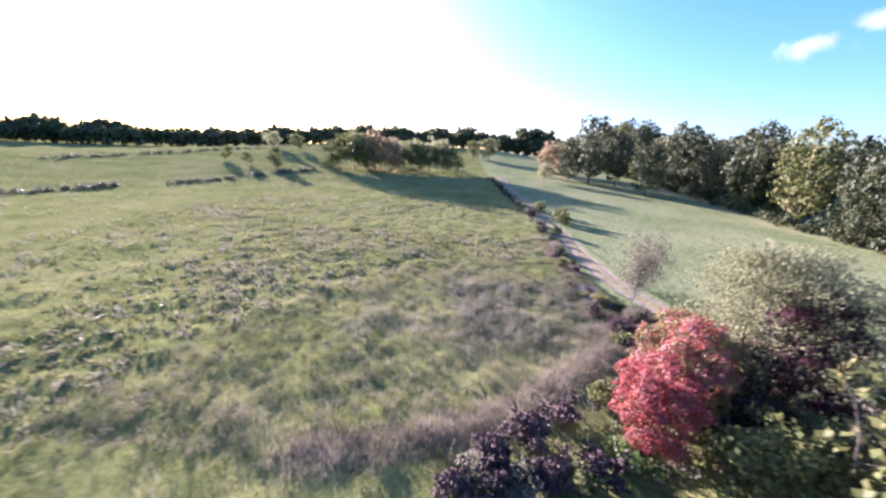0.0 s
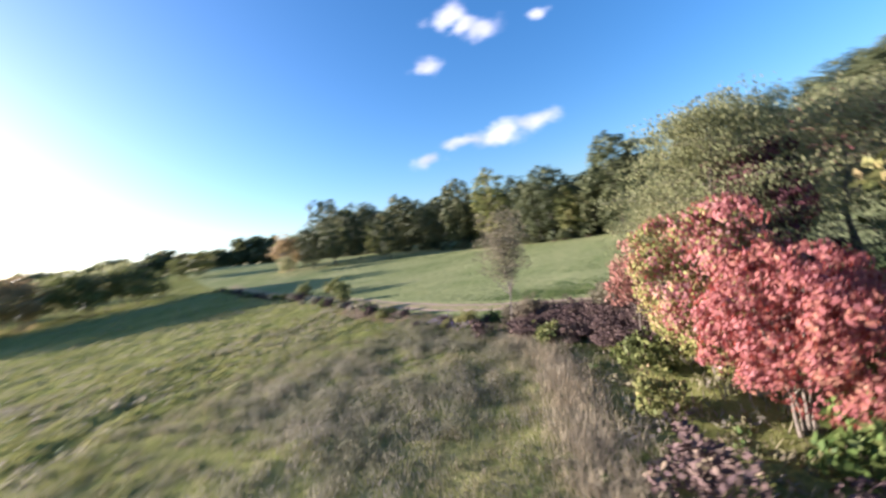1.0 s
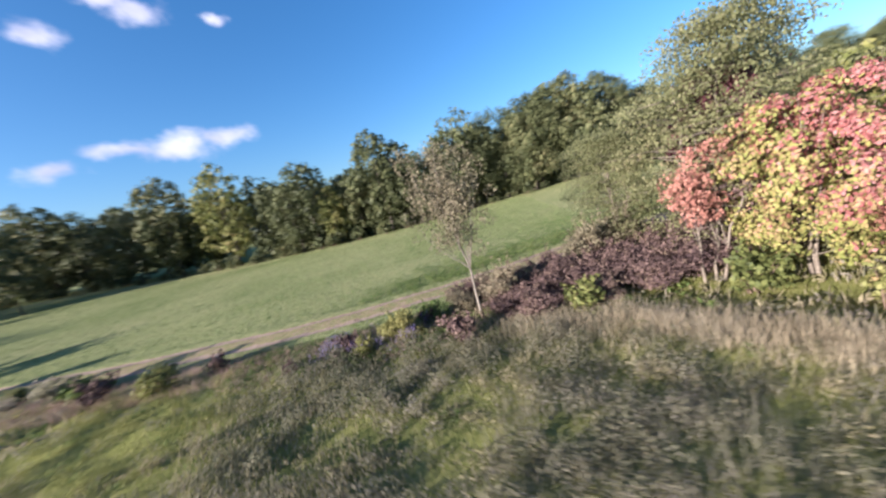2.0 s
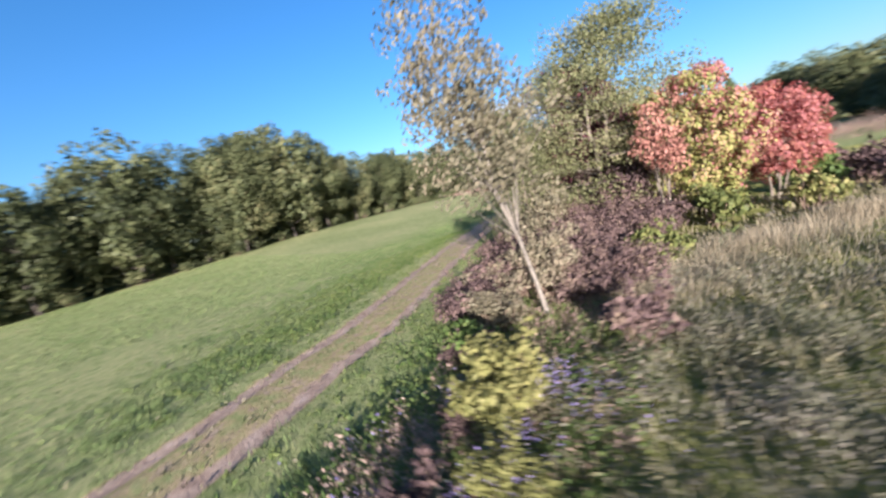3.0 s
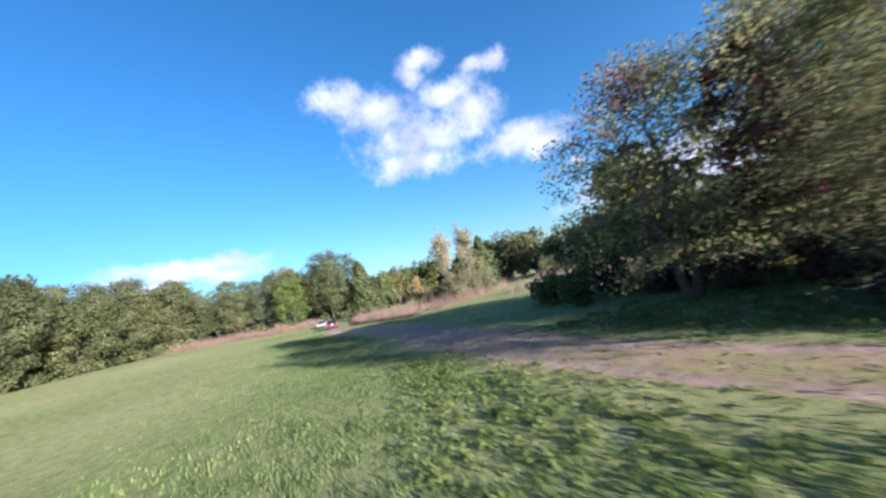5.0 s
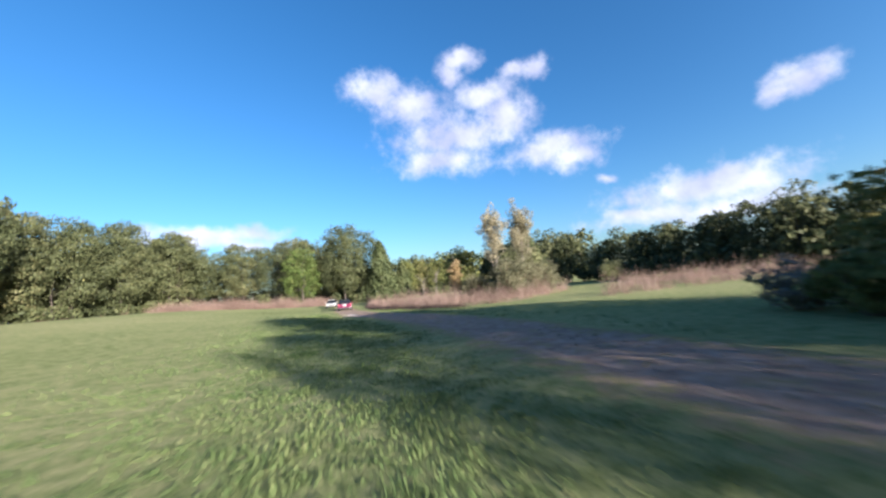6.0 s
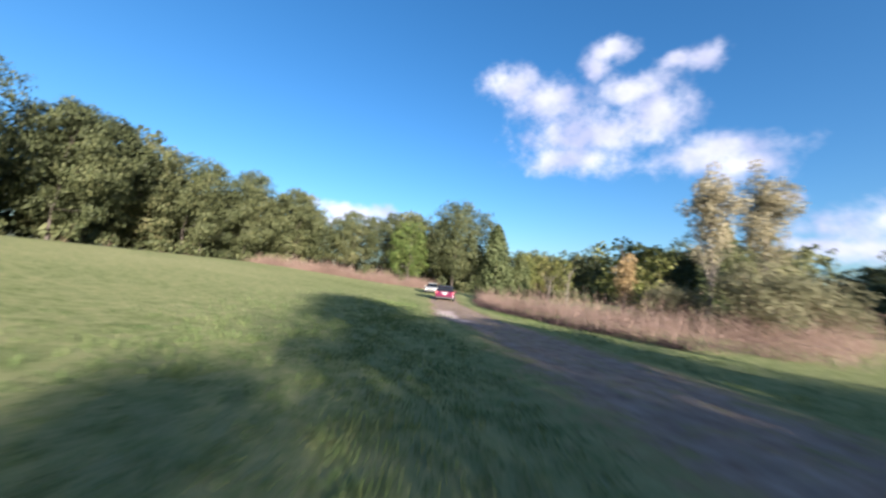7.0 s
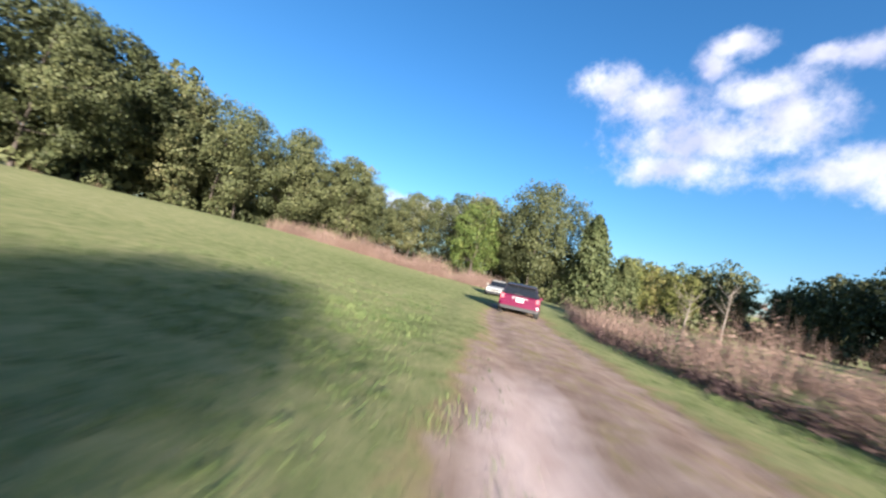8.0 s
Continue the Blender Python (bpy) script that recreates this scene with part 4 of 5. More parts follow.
for x, y, s in ((-24.4, 19.0, 1.55), (-23.0, 21.6, 1.5), (-24.6, 25.4, 0.95), (-20.4, 17.0, 0.9), (-21.0, 25.0, 0.95)):
    again(thorn[0], x, y, s * 0.8, 77 * s, label="olive thorn tree in the hedgerow thicket")

dark = tree("plum_tree", 18, 4.6, 2.3, 7000, 0.1, M_PURPLE, "dark purple-leaved small tree in the thicket", crown_low=0.05, clumps=50, clump_r=0.7, trunks=2)
put(dark, -22.6, 11.4)
for i, src in enumerate(oaks + souths + olives + backs + under + far_kind + thorn):
    if src.name not in placed:
        set_plant(src, -118 - 6 * i, -20 + 9 * i, 1.0, 40 * i)

# ---- bushes of the hedgerow ----
yb = bush("yellow_bush", 21, 2.0, 1.35, 3200, 0.085, M_YELLOW, "round yellow-green bush beside the track")
put(yb, -22.5, -4.6, 0.68)
again(yb, -21.6, -6.1, 0.42, 70)
purples = [bush("dogwood_bush", 60 + i, 2.4, 1.9, 8200, 0.06, M_PURPLE, "purple-leaved dogwood thicket in the hedgerow", clumps=40, clump_r=0.5, group="hedgerow dogwoods") for i in range(2)]
put(purples[0], -22.4, 1.8, 0.95, 0, 0.62)
put(purples[1], -23.4, 4.6, 1.05, 80, 0.7)
for x, y, s in ((-24.4, 2.6, 0.9), (-23.6, 6.0, 1.0), (-21.8, 4.4, 0.7), (-25.2, 6.2, 1.05), (-25.8, 8.8, 0.95), (-26.0, 11.6, 0.85), (-26.2, 15.0, 0.8), (-26.6, 18.6, 0.85), (-26.4, 22.2, 0.8), (-23.6, 8.8, 1.2), (-24.6, 19.0, 1.2), (-22.6, 12.6, 1.1), (-26.0, 1.4, 0.8), (-26.6, 4.0, 0.85), (-27.2, 6.6, 0.85), (-27.6, 9.4, 0.85), (-25.6, -0.6, 0.75), (-24.6, 4.6, 1.0), (-24.8, 7.6, 1.1), (-25.6, 10.6, 1.1), (-22.4, 6.6, 1.0), (-22.4, 9.6, 1.1), (-11.5, 16.4, 0.5), (-7.5, 17.4, 0.45)):
    again(purples[r.integers(2)], x, y, s, r.uniform(0, 360), s * (0.68 if y < 10 else 0.85))
scrub = [bush("hedge_shrub", 80 + i, 1.5, 1.1, 800, 0.1, m, l, clumps=16, clump_r=0.38, group="hedgerow shrubs")
         for i, (m, l) in enumerate(((M_PURPLE, "low purple-brown shrub in the hedgerow"), (M_OLIVE, "low olive shrub in the hedgerow"), (M_GREYWEED, "grey-brown dry shrub in the hedgerow"), (M_LEAFGREEN, "low green shrub in the hedgerow")))]
for p in along(HEDGE[:7], 1.7):
    if p[1] > -2 or p[1] < -125:
        continue
    q = p + r.normal(size=2) * 0.6
    low = 0.36 if p[1] > -14 else 1.0
    set_plant(scrub[int(r.choice(4, p=[0.35, 0.2, 0.3, 0.15]))], q[0] + (0.8 if p[1] > -14 else 0), q[1], r.uniform(0.55, 1.1) * low, r.uniform(0, 360))
for x, y, k, s in ((-25.2, -1.4, 0, 0.8), (-25.4, 0.8, 0, 0.9), (-25.9, 3.2, 0, 0.9), (-23.9, -3.2, 3, 0.7), (-22.4, -7.0, 0, 0.6), (-20.8, -1.6, 0, 0.8), (-21.0, 3.8, 1, 1.0), (-19.6, 9.4, 1, 1.2), (-16.6, 10.6, 1, 1.0), (-13.4, 12.4, 0, 1.1),
                (-11.2, 13.9, 0, 1.2), (-9.0, 15.6, 0, 1.1), (-20.6, 15.2, 1, 1.6), (-16.0, 15.4, 3, 1.3), (-29.2, 21.0, 1, 1.4), (-29.4, 24.2, 1, 1.5), (-28.8, 26.6, 2, 1.2), (-26.6, 26.0, 1, 1.5)):
    set_plant(scrub[k], x, y, s, r.uniform(0, 360))
for i in range(8):
    x = -14.0 + 1.0 * i
    set_plant(scrub[int(r.choice(4, p=[0.6, 0.1, 0.15, 0.15]))], x, 16.2 + 0.14 * i + 0.4 * math.sin(i * 1.9), r.uniform(0.8, 1.25), r.uniform(0, 360), label="dark purple-brown bramble in the hedgerow")
for x, y, s in ((-33.0, -51.5, 2.2), (-32.4, -47.5, 1.8), (-30.5, -61.5, 2.0), (-33.5, -57.0, 1.5), (-27.2, -37.0, 1.4)):
    again(scrub[1], x, y, s, r.uniform(0, 360), label="tall olive shrub standing out of the hedgerow")

# ---- poplars and scrub to the north ----
pop = tree("poplar_tree", 14, 13.2, 2.0, 6800, 0.1, M_ASPEN, "tall poplar with thin yellowing crown", bark=M_PALEBARK, crown_low=0.3, clumps=85, clump_r=0.6, hollow=0.15, thick=0.008, flat=1.0)
put(pop, -29.4, 61.0)
again(pop, -25.0, 62.6, 1.05, 130)
org = tree("birch_tree", 15, 6.4, 0.9, 2000, 0.1, M_ORANGE, "small birch with pinkish tan autumn leaves", crown_low=0.15, clumps=34, clump_r=0.5, hollow=0.2, thick=0.009)
put(org, -34.8, 63, 1.0)
willow = bush("willow_bush", 22, 4.6, 3.0, 6500, 0.09, M_WILLOW, "large grey-green willow bush among dry weeds", clumps=50, clump_r=0.8)
put(willow, -29.0, 56.5, 1.12)
again(willow, -24.2, 59.0, 1.0, 90)
again(willow, -32.6, 60.0, 0.75, 200)
again(thorn[0], -33.4, 67.0, 1.15, 20, label="olive tree behind the willow bush")
again(thorn[1], -22.0, 68.0, 1.2, 70, label="olive tree behind the willow bush")
again(thorn[1], -6.0, 72.0, 0.6, 15, label="small tan tree before the dark wood")


def bare_tree(name, seed, h, label):
    rr = np.random.default_rng(seed)
    top = thing(name, Matrix(), label, "tree")
    runs = [[((0, 0, -0.2), 0.14), ((0.1, 0, h * 0.35), 0.11), ((0.35, 0.1, h * 0.7), 0.06), ((0.5, 0.1, h), 0.015)]]
    for i in range(14):
        z = rr.uniform(0.35, 0.9) * h
        a, ln = rr.uniform(0, 6.28), rr.uniform(0.6, 1.9)
        runs.append([((0.2, 0.05, z), 0.04), ((0.2 + 0.5 * ln * math.cos(a), 0.5 * ln * math.sin(a), z + 0.5 * ln), 0.025), ((0.2 + ln * math.cos(a), ln * math.sin(a), z + 1.2 * ln), 0.008)])
    V, F = tubes(runs, 5)
    mesh_object("trunk", V, F, [M_PALEBARK], top, smooth_shade=True)
    return top


put(bare_tree("bare_tree", 41, 5.4, "bare pale dead tree behind dry weeds"), -34.5, 92)
put(bare_tree("bare_tree", 42, 4.6, "thin bare dead tree behind dry weeds"), -37.2, 94)

# ---- grasses and weeds ----
rb = np.random.default_rng(9)


def field(n, x0, x1, y0, y1):
    return np.column_stack([rb.uniform(x0, x1, n), rb.uniform(y0, y1, n)])


def line_dist(p, line):
    out = np.full(len(p), 1e9)
    for q in line:
        out = np.minimum(out, (p[:, 0] - q[0]) ** 2 + (p[:, 1] - q[1]) ** 2)
    return np.sqrt(out)


def track_dist(p):
    return line_dist(p, track_line[::3])


MEADOW_PATH = along(np.array([(3, 20), (1, 10), (-8, -2), (-16, -7), (-23, -8)], float), 1.5)
p = np.concatenate([field(21000, -24, 26, -34, 16), field(5200, 26, 52, -50, 24), field(6500, -34, 50, -72, -34), field(5200, -38, 95, -128, -72), field(3000, -22, 26, 16, 36), field(3800, 50, 120, -72, 24), field(2600, 95, 170, -130, 0), field(2600, -40, 110, -175, -128)])
p = p[np.hypot(p[:, 0] + 5, p[:, 1] - 27) > 0.5]
p = p[(p[:, 0] > hedge_x(p[:, 1]) + 0.4)]
patch = waves(p[:, 0] * 2.3 + 4, p[:, 1] * 2.1) + 0.5 * waves(p[:, 0] * 6, p[:, 1] * 5 + 9)
near_grey = np.exp(-((p[:, 0] + 5) ** 2 / 60 + (p[:, 1] - 1) ** 2 / 40)) + 0.8 * np.exp(-((p[:, 0] + 15) ** 2 / 40 + (p[:, 1] + 2) ** 2 / 36))
grey = patch + 1.1 * near_grey + rb.normal(size=len(p)) * 0.35 > 0.95
green = waves(p[:, 0] * 1.1 + 9, p[:, 1] * 1.3 + 3) - 1.3 * np.exp(-(np.maximum(p[:, 0] + 9, 0) ** 2 / 50 + (p[:, 1] - 4) ** 2 / 130)) - 1.4 * np.exp(-((p[:, 0] + 13.5) ** 2 / 80 + (p[:, 1] + 1.5) ** 2 / 90)) + rb.normal(size=len(p)) * 0.3 > -0.42
hh = (0.32 + 0.14 * np.clip(patch, -1, 1.2)) * rb.uniform(0.6, 1.3, len(p))
near = (line_dist(p, MEADOW_PATH) < 12)
far_off = smooth(30, 110, np.hypot(p[:, 0] - 3, p[:, 1] - 24))
hh = hh * (1 + 0.6 * far_off)
for sel, wid, n_, grow in ((near, 0.009, 7, 1.3), (~near, 0.034, 2, 1.0)):
    for fresh, m_, lb in ((True, M_GREEN_TUFT, "fresh yellow-green tussocks of meadow grass"), (False, M_TUFT, "rough tussocky meadow grass, tan and straw")):
        pick = sel & ~grey & (green == fresh)
        scatter_blades("meadow_grass", p[pick], hh[pick] * grow * (0.85 if fresh else 1.0), wid, m_, rb, 1.0, n_, 0.2, lb, "meadow grass")
    scatter_blades("grey_weeds", p[sel & grey], hh[sel & grey] * 1.2 * grow, wid, M_GREYWEED, rb, 0.9, n_, 0.2, "grey-brown seeding weeds in the meadow", "weeds")
lumps = np.flatnonzero(rb.uniform(size=len(p)) < np.where(near, 0.36, 0.15))
kind_ = rb.uniform(size=len(lumps)) + 0.25 * np.clip(patch[lumps], -1, 1) + 0.3 * near_grey[lumps]
for sel, m_, nm, lb in ((kind_ < 0.16, M_LEAFGREEN, "green_forbs", "green leafy forbs among meadow grass"), ((kind_ >= 0.16) & (kind_ < 0.62) & ~green[lumps], M_TUFT, "goldenrod_clumps", "olive goldenrod clumps in the meadow"), ((kind_ >= 0.16) & (kind_ < 0.62) & green[lumps], M_GREEN_TUFT, "meadow_herbs", "yellow-green herb clumps in the meadow"), (kind_ >= 0.62, M_GREYWEED, "seeding_weeds", "grey seeding weed clumps in the meadow")):
    for close in (True, False):
        q = lumps[sel & (near[lumps] == close)]
        scatter_clumps(nm, p[q], hh[q] * rb.uniform(0.9, 1.5, len(q)) * (1.0 if close else 0.72), rb.uniform(0.2, 0.5, len(q)) * (1 + 0.9 * far_off[q]), 44 if close else 15, 0.03 if close else 0.085, m_, rb, lb, "meadow weeds")
q = field(620, -21, -7, -9.5, 5)
q = q[(q[:, 0] > hedge_x(q[:, 1]) + 1.2) & (vnoise(q[:, 0] / 2.2, q[:, 1] / 2.2, 44) > -0.25)]
scatter_clumps("tall_weeds", q, rb.uniform(0.4, 0.85, len(q)), rb.uniform(0.3, 0.65, len(q)), 110, 0.03, M_GREYWEED, rb, "tall grey-tan weeds in rounded clumps beside the hedge", "weeds")
STRIP = along(np.array([(-21.5, 0.5), (-19.5, 4.2), (-17.0, 6.8), (-14.2, 8.8), (-10.0, 12.4), (-5.0, 14.4), (1, 15.8)], float), 0.12)
p = STRIP[rb.integers(len(STRIP), size=2600)] + rb.normal(size=(2600, 2)) * 0.7
scatter_blades("straw_grass", p, rb.uniform(0.3, 0.65, len(p)), 0.008, M_STRAW, rb, 1.1, 11, 0.15, "tall straw-coloured dry grass along the hedge", "dry grass")
p = np.column_stack([rb.normal(-22.3, 0.8, 3600), rb.uniform(-8.5, -3.2, 3600)])
p = p[vnoise(p[:, 0] / 0.8, p[:, 1] / 0.8, 12) > 0.25]
V, F = leaf_quads(np.column_stack([p, height(p[:, 0], p[:, 1]) + rb.uniform(0.3, 0.75, len(p))]), 0.022, rb)
tagged(mesh_object("aster_flowers", V, F, [M_ASTER]), "faded purple asters along the hedge", "asters", kind="stuff")
p = np.column_stack([rb.uniform(-24.6, -20.5, 1500), rb.uniform(-13, 0, 1500)])
scatter_clumps("hedge_forbs", p[:1150], rb.uniform(0.2, 0.45, 1150), rb.uniform(0.2, 0.45, 1150), 34, 0.028, M_LEAFGREEN, rb, "dark green leafy weeds at the hedge foot", "weeds")
scatter_clumps("hedge_dry_forbs", p[1150:], rb.uniform(0.25, 0.5, 350), rb.uniform(0.2, 0.4, 350), 34, 0.026, M_WEED, rb, "grey-brown dry weeds at the hedge foot", "weeds")
p = np.column_stack([rb.uniform(-27, -21.5, 3600), rb.uniform(-30, 9, 3600)])
p = p[np.abs(p[:, 0] - hedge_x(p[:, 1])) < np.where(p[:, 1] > -12, 0.8, 2.0)]
scatter_blades("hedge_weeds", p, rb.uniform(0.25, 0.5, len(p)), 0.007, M_WEED, rb, 1.0, 8, 0.2, "brown dry weeds along the hedge", "weeds")

LAWN_PATH = along(np.array([(-24, -9), (-29, -7), (-34, -3), (-38.5, 4), (-42, 16), (-43.5, 26), (-44.5, 36), (-46.5, 47), (-48.5, 58)], float), 1.0)
p = LAWN_PATH[rb.integers(len(LAWN_PATH), size=60000)] + np.clip(rb.normal(size=(60000, 2)), -2.4, 2.4) * 4.2
tuft = vnoise(p[:, 0] / 0.55, p[:, 1] / 0.55, 8) + 0.5 * vnoise(p[:, 0] / 1.7, p[:, 1] / 1.7, 9)
d = track_dist(p)
p_keep = (d > 1.25 + 0.6 * rb.uniform(size=len(p))) & (p[:, 0] < hedge_x(p[:, 1])) & (tuft + 0.5 * rb.normal(size=len(p)) > 0.1)
tuft, p = tuft[p_keep], p[p_keep]
scatter_blades("lawn_grass", p, rb.uniform(0.06, 0.14, len(p)) * (0.75 + 0.5 * np.clip(tuft, 0, 1.2)), 0.011, M_GRASS, rb, 1.1, 5, 0.07, "short mown green grass in uneven tufts", "grass")
p = np.concatenate([field(15000, -84, -27, -60, -9), field(9000, -86, -29, -125, -60), field(11000, -84, -44, -9, 14)])
p = p[(track_dist(p) > 1.8) & (p[:, 0] < hedge_x(p[:, 1]) - 0.5)]
scatter_blades("field_grass", p, rb.uniform(0.08, 0.16, len(p)), 0.032, M_GRASS, rb, 0.9, 3, 0.25, "short field grass across the mown slope", "grass")
p = field(5200, -34.5, -24.6, -9, 16)
p = p[(track_dist(p) > 1.35) & (p[:, 0] < hedge_x(p[:, 1]) - 0.3)]
scatter_blades("verge_grass", p, rb.uniform(0.09, 0.22, len(p)) * (0.8 + 0.5 * vnoise(p[:, 0] / 1.1, p[:, 1] / 1.1, 31)), 0.011, M_GRASS, rb, 1.0, 7, 0.1, "longer green grass beside the track", "grass")
p = LAWN_PATH[rb.integers(len(LAWN_PATH), size=12000)] + np.clip(rb.normal(size=(12000, 2)), -2.2, 2.2) * 3.4
p = p[(track_dist(p) > 1.3) & (p[:, 0] < hedge_x(p[:, 1]) - 0.5) & (vnoise(p[:, 0] / 0.9, p[:, 1] / 0.9, 21) + 0.5 * rb.normal(size=len(p)) > -0.4)]
scatter_clumps("clover_tufts", p, rb.uniform(0.04, 0.1, len(p)), rb.uniform(0.08, 0.24, len(p)), 14, 0.019, M_GRASS, rb, "low dark green clover and grass tufts in the lawn", "grass")
p = field(10500, -40, -24.6, -9, 18)
d = track_dist(p)
p = p[(d > 1.4) & (p[:, 0] < hedge_x(p[:, 1]) - 0.3) & (d < 1.5 + 7.5 * rb.uniform(size=len(p)) ** 1.6) & (p[:, 1] > -9 + 7 * rb.uniform(size=len(p)))]
scatter_clumps("verge_herbs", p, rb.uniform(0.08, 0.2, len(p)), rb.uniform(0.1, 0.3, len(p)), 16, 0.034, M_LEAFGREEN, rb, "lush green low herbs beside the track", "herbs")
p = field(9500, -36, -26, -14, 20)
p = p[(track_dist(p) < 0.7) & (p[:, 1] < 6 + 14 * rb.uniform(size=len(p)))]
scatter_clumps("track_herbs", p, rb.uniform(0.04, 0.12, len(p)), rb.uniform(0.08, 0.2, len(p)), 10, 0.034, M_LEAFGREEN, rb, "low plantain and clover between the ruts", "herbs")
p = field(3600, -38, -25, -12, 30)
p = p[track_dist(p) < rb.uniform(0.3, 3.2, len(p))]
V, F = leaf_quads(np.column_stack([p, height(p[:, 0], p[:, 1]) + 0.10]), 0.045, rb)
tagged(mesh_object("fallen_leaves", V, F, [M_POPLAR]), "tan fallen leaves scattered on the track", "leaves", kind="stuff")
p = track_line[rb.integers(200, 420, 4200)] + rb.normal(size=(4200, 2)) * 0.30
p = p[p[:, 1] < 44]
scatter_blades("track_grass", p, rb.uniform(0.04, 0.10, len(p)), 0.008, M_GRASS, rb, 1.0, 5, 0.08, "thin worn grass between the ruts", "grass")

W_NEAR = np.array([(-49, 90), (-47.8, 76), (-46.2, 64.5), (-43.4, 57), (-40.6, 52.5), (-37.2, 47.8), (-32, 47.5), (-25, 54)], float)
p = field(9000, -50, -6, 46, 100)
wy = np.interp(p[:, 0], W_NEAR[:, 0], W_NEAR[:, 1])
lane = line_dist(p, along(np.array([(-31, 42), (-24, 50), (-16, 60), (-8, 72), (-2, 84)], float), 2.0))
band_l = (p[:, 1] > wy) & (p[:, 1] < wy + 16) & (lane > 3.5) & (p[:, 0] < -18)
pr = field(5000, -27, 6, 38, 62)
lane2 = line_dist(pr, along(np.array([(-31, 42), (-24, 50), (-16, 60), (-8, 72)], float), 2.0))
pr = pr[(lane2 > 3.2) & (pr[:, 1] < 47 + (pr[:, 0] + 24) * 1.2) & (pr[:, 1] > 42 + 0.1 * (pr[:, 0] + 24))]
LEFT = along(np.array([(-82, 79), (-72, 82), (-65, 85), (-61, 91), (-60, 99)], float), 0.3)
pl = LEFT[rb.integers(len(LEFT), size=4200)] + np.column_stack([rb.normal(size=4200) * 1.2, np.abs(rb.normal(size=4200)) * 3.5])
p = np.concatenate([p[band_l], pr[::2], pl])
p = p[vnoise(p[:, 0] / 2.8, p[:, 1] / 2.8, 51) + 0.3 * rb.normal(size=len(p)) > -0.45]
swell = np.clip(1 + 0.6 * vnoise(p[:, 0] / 1.9, p[:, 1] / 1.9, 52), 0.45, 1.6)
hh = rb.uniform(0.8, 1.45, len(p)) * swell * np.where(p[:, 0] < -56, 1.35, np.interp(p[:, 0], [-48, -40, -34], [0.95, 1.35, 1.25]))
thin = rb.uniform(size=len(p)) < np.where((p[:, 0] > -48) & (p[:, 0] < -28), 0.8, 0.5)
scatter_blades("dry_weeds", p[thin], hh[thin], 0.009, M_WEED, rb, 0.7, 8, 0.26, "pinkish tan dry goldenrod and grass", "weeds")
many = rb.uniform(size=len(p)) < np.where((p[:, 0] > -48) & (p[:, 0] < -28), 0.5, 0.3)
q = p[many]
scatter_clumps("weed_mounds", q, hh[many] * rb.uniform(0.85, 1.25, len(q)), rb.uniform(0.35, 0.8, len(q)), 44, 0.04, M_WEED, rb, "tall pinkish tan goldenrod mounds", "weeds")

# dark-leaved clumps added to darken the shaded gap under the weeds
foot = along(W_NEAR[1:6] + np.array([-0.3, -0.2]), 0.1)
foot = foot[rb.integers(len(foot), size=620)] + rb.normal(size=(620, 2)) * 0.35 + np.array([0.5, 0.5])
scatter_clumps("bramble_fringe", foot, rb.uniform(0.25, 0.5, 620), rb.uniform(0.2, 0.4, 620), 26, 0.03, M_PURPLE, rb, "low dark leaf clumps deepening the shade at the foot of the dry weeds", "brambles")

# ---- cars ----
def glossy(name, color, rough=0.3, metal=0.0, coat=0.0):
    m, nt, b = material(name, rough)
    n = noise_node(nt, where(nt), 3.0, 5)
    r_ = ramp(nt, [(0.3, tuple(c * 0.88 for c in color)), (0.7, color)])
    nt.links.new(n, r_.inputs["Fac"]); nt.links.new(r_.outputs["Color"], b.inputs["Base Color"])
    b.inputs["Metallic"].default_value, b.inputs["Coat Weight"].default_value = metal, coat
    return m


M_REDPAINT = glossy("crimson_car_paint", (0.11, 0.003, 0.034), 0.3, 0.1, 0.6)
M_TANPAINT = glossy("beige_car_paint", (0.46, 0.45, 0.43), 0.35, 0.1, 0.5)
M_GLASS = glossy("dark_car_glass", (0.012, 0.014, 0.018), 0.06)
M_BLACK = glossy("black_plastic", (0.025, 0.025, 0.027), 0.6)
M_TYRE = glossy("tyre_rubber", (0.02, 0.02, 0.021), 0.85)
M_ALLOY = glossy("alloy_rim", (0.45, 0.45, 0.46), 0.35, 0.8)
M_PLATE = glossy("white_plate", (0.75, 0.75, 0.76), 0.5)
M_TAIL = glossy("red_lamp_lens", (0.55, 0.14, 0.16), 0.15)
M_ROOF = glossy("black_car_paint", (0.02, 0.016, 0.022), 0.25, 0.1, 0.6)
M_LAMP = glossy("clear_lamp_lens", (0.75, 0.72, 0.68), 0.12)


def loft(sections, close=True):
    """A skin through closed rings of equal length."""
    bm = bmesh.new()
    rings = [[bm.verts.new(p) for p in s] for s in sections]
    n = len(rings[0])
    for a, b in zip(rings, rings[1:]):
        for i in range(n):
            bm.faces.new((a[i], a[(i + 1) % n], b[(i + 1) % n], b[i]))
    if close:
        bm.faces.new(rings[0][::-1]); bm.faces.new(rings[-1])
    bmesh.ops.recalc_face_normals(bm, faces=bm.faces)
    return bm


def rounded_ring(y, w_low, w_high, z0, z1, corner=0.12, n=4):
    """A ring across the car at y: a rounded section, narrower above."""
    pts = []
    for cx, cz, a0 in ((w_high - corner, z1 - corner, 0), (-(w_high - corner), z1 - corner, 90), (-(w_low - corner), z0 + corner, 180), (w_low - corner, z0 + corner, 270)):
        for i in range(n + 1):
            a = radians(a0 + 90 * i / n)
            pts.append((cx + corner * math.cos(a), y, cz + corner * math.sin(a)))
    return pts


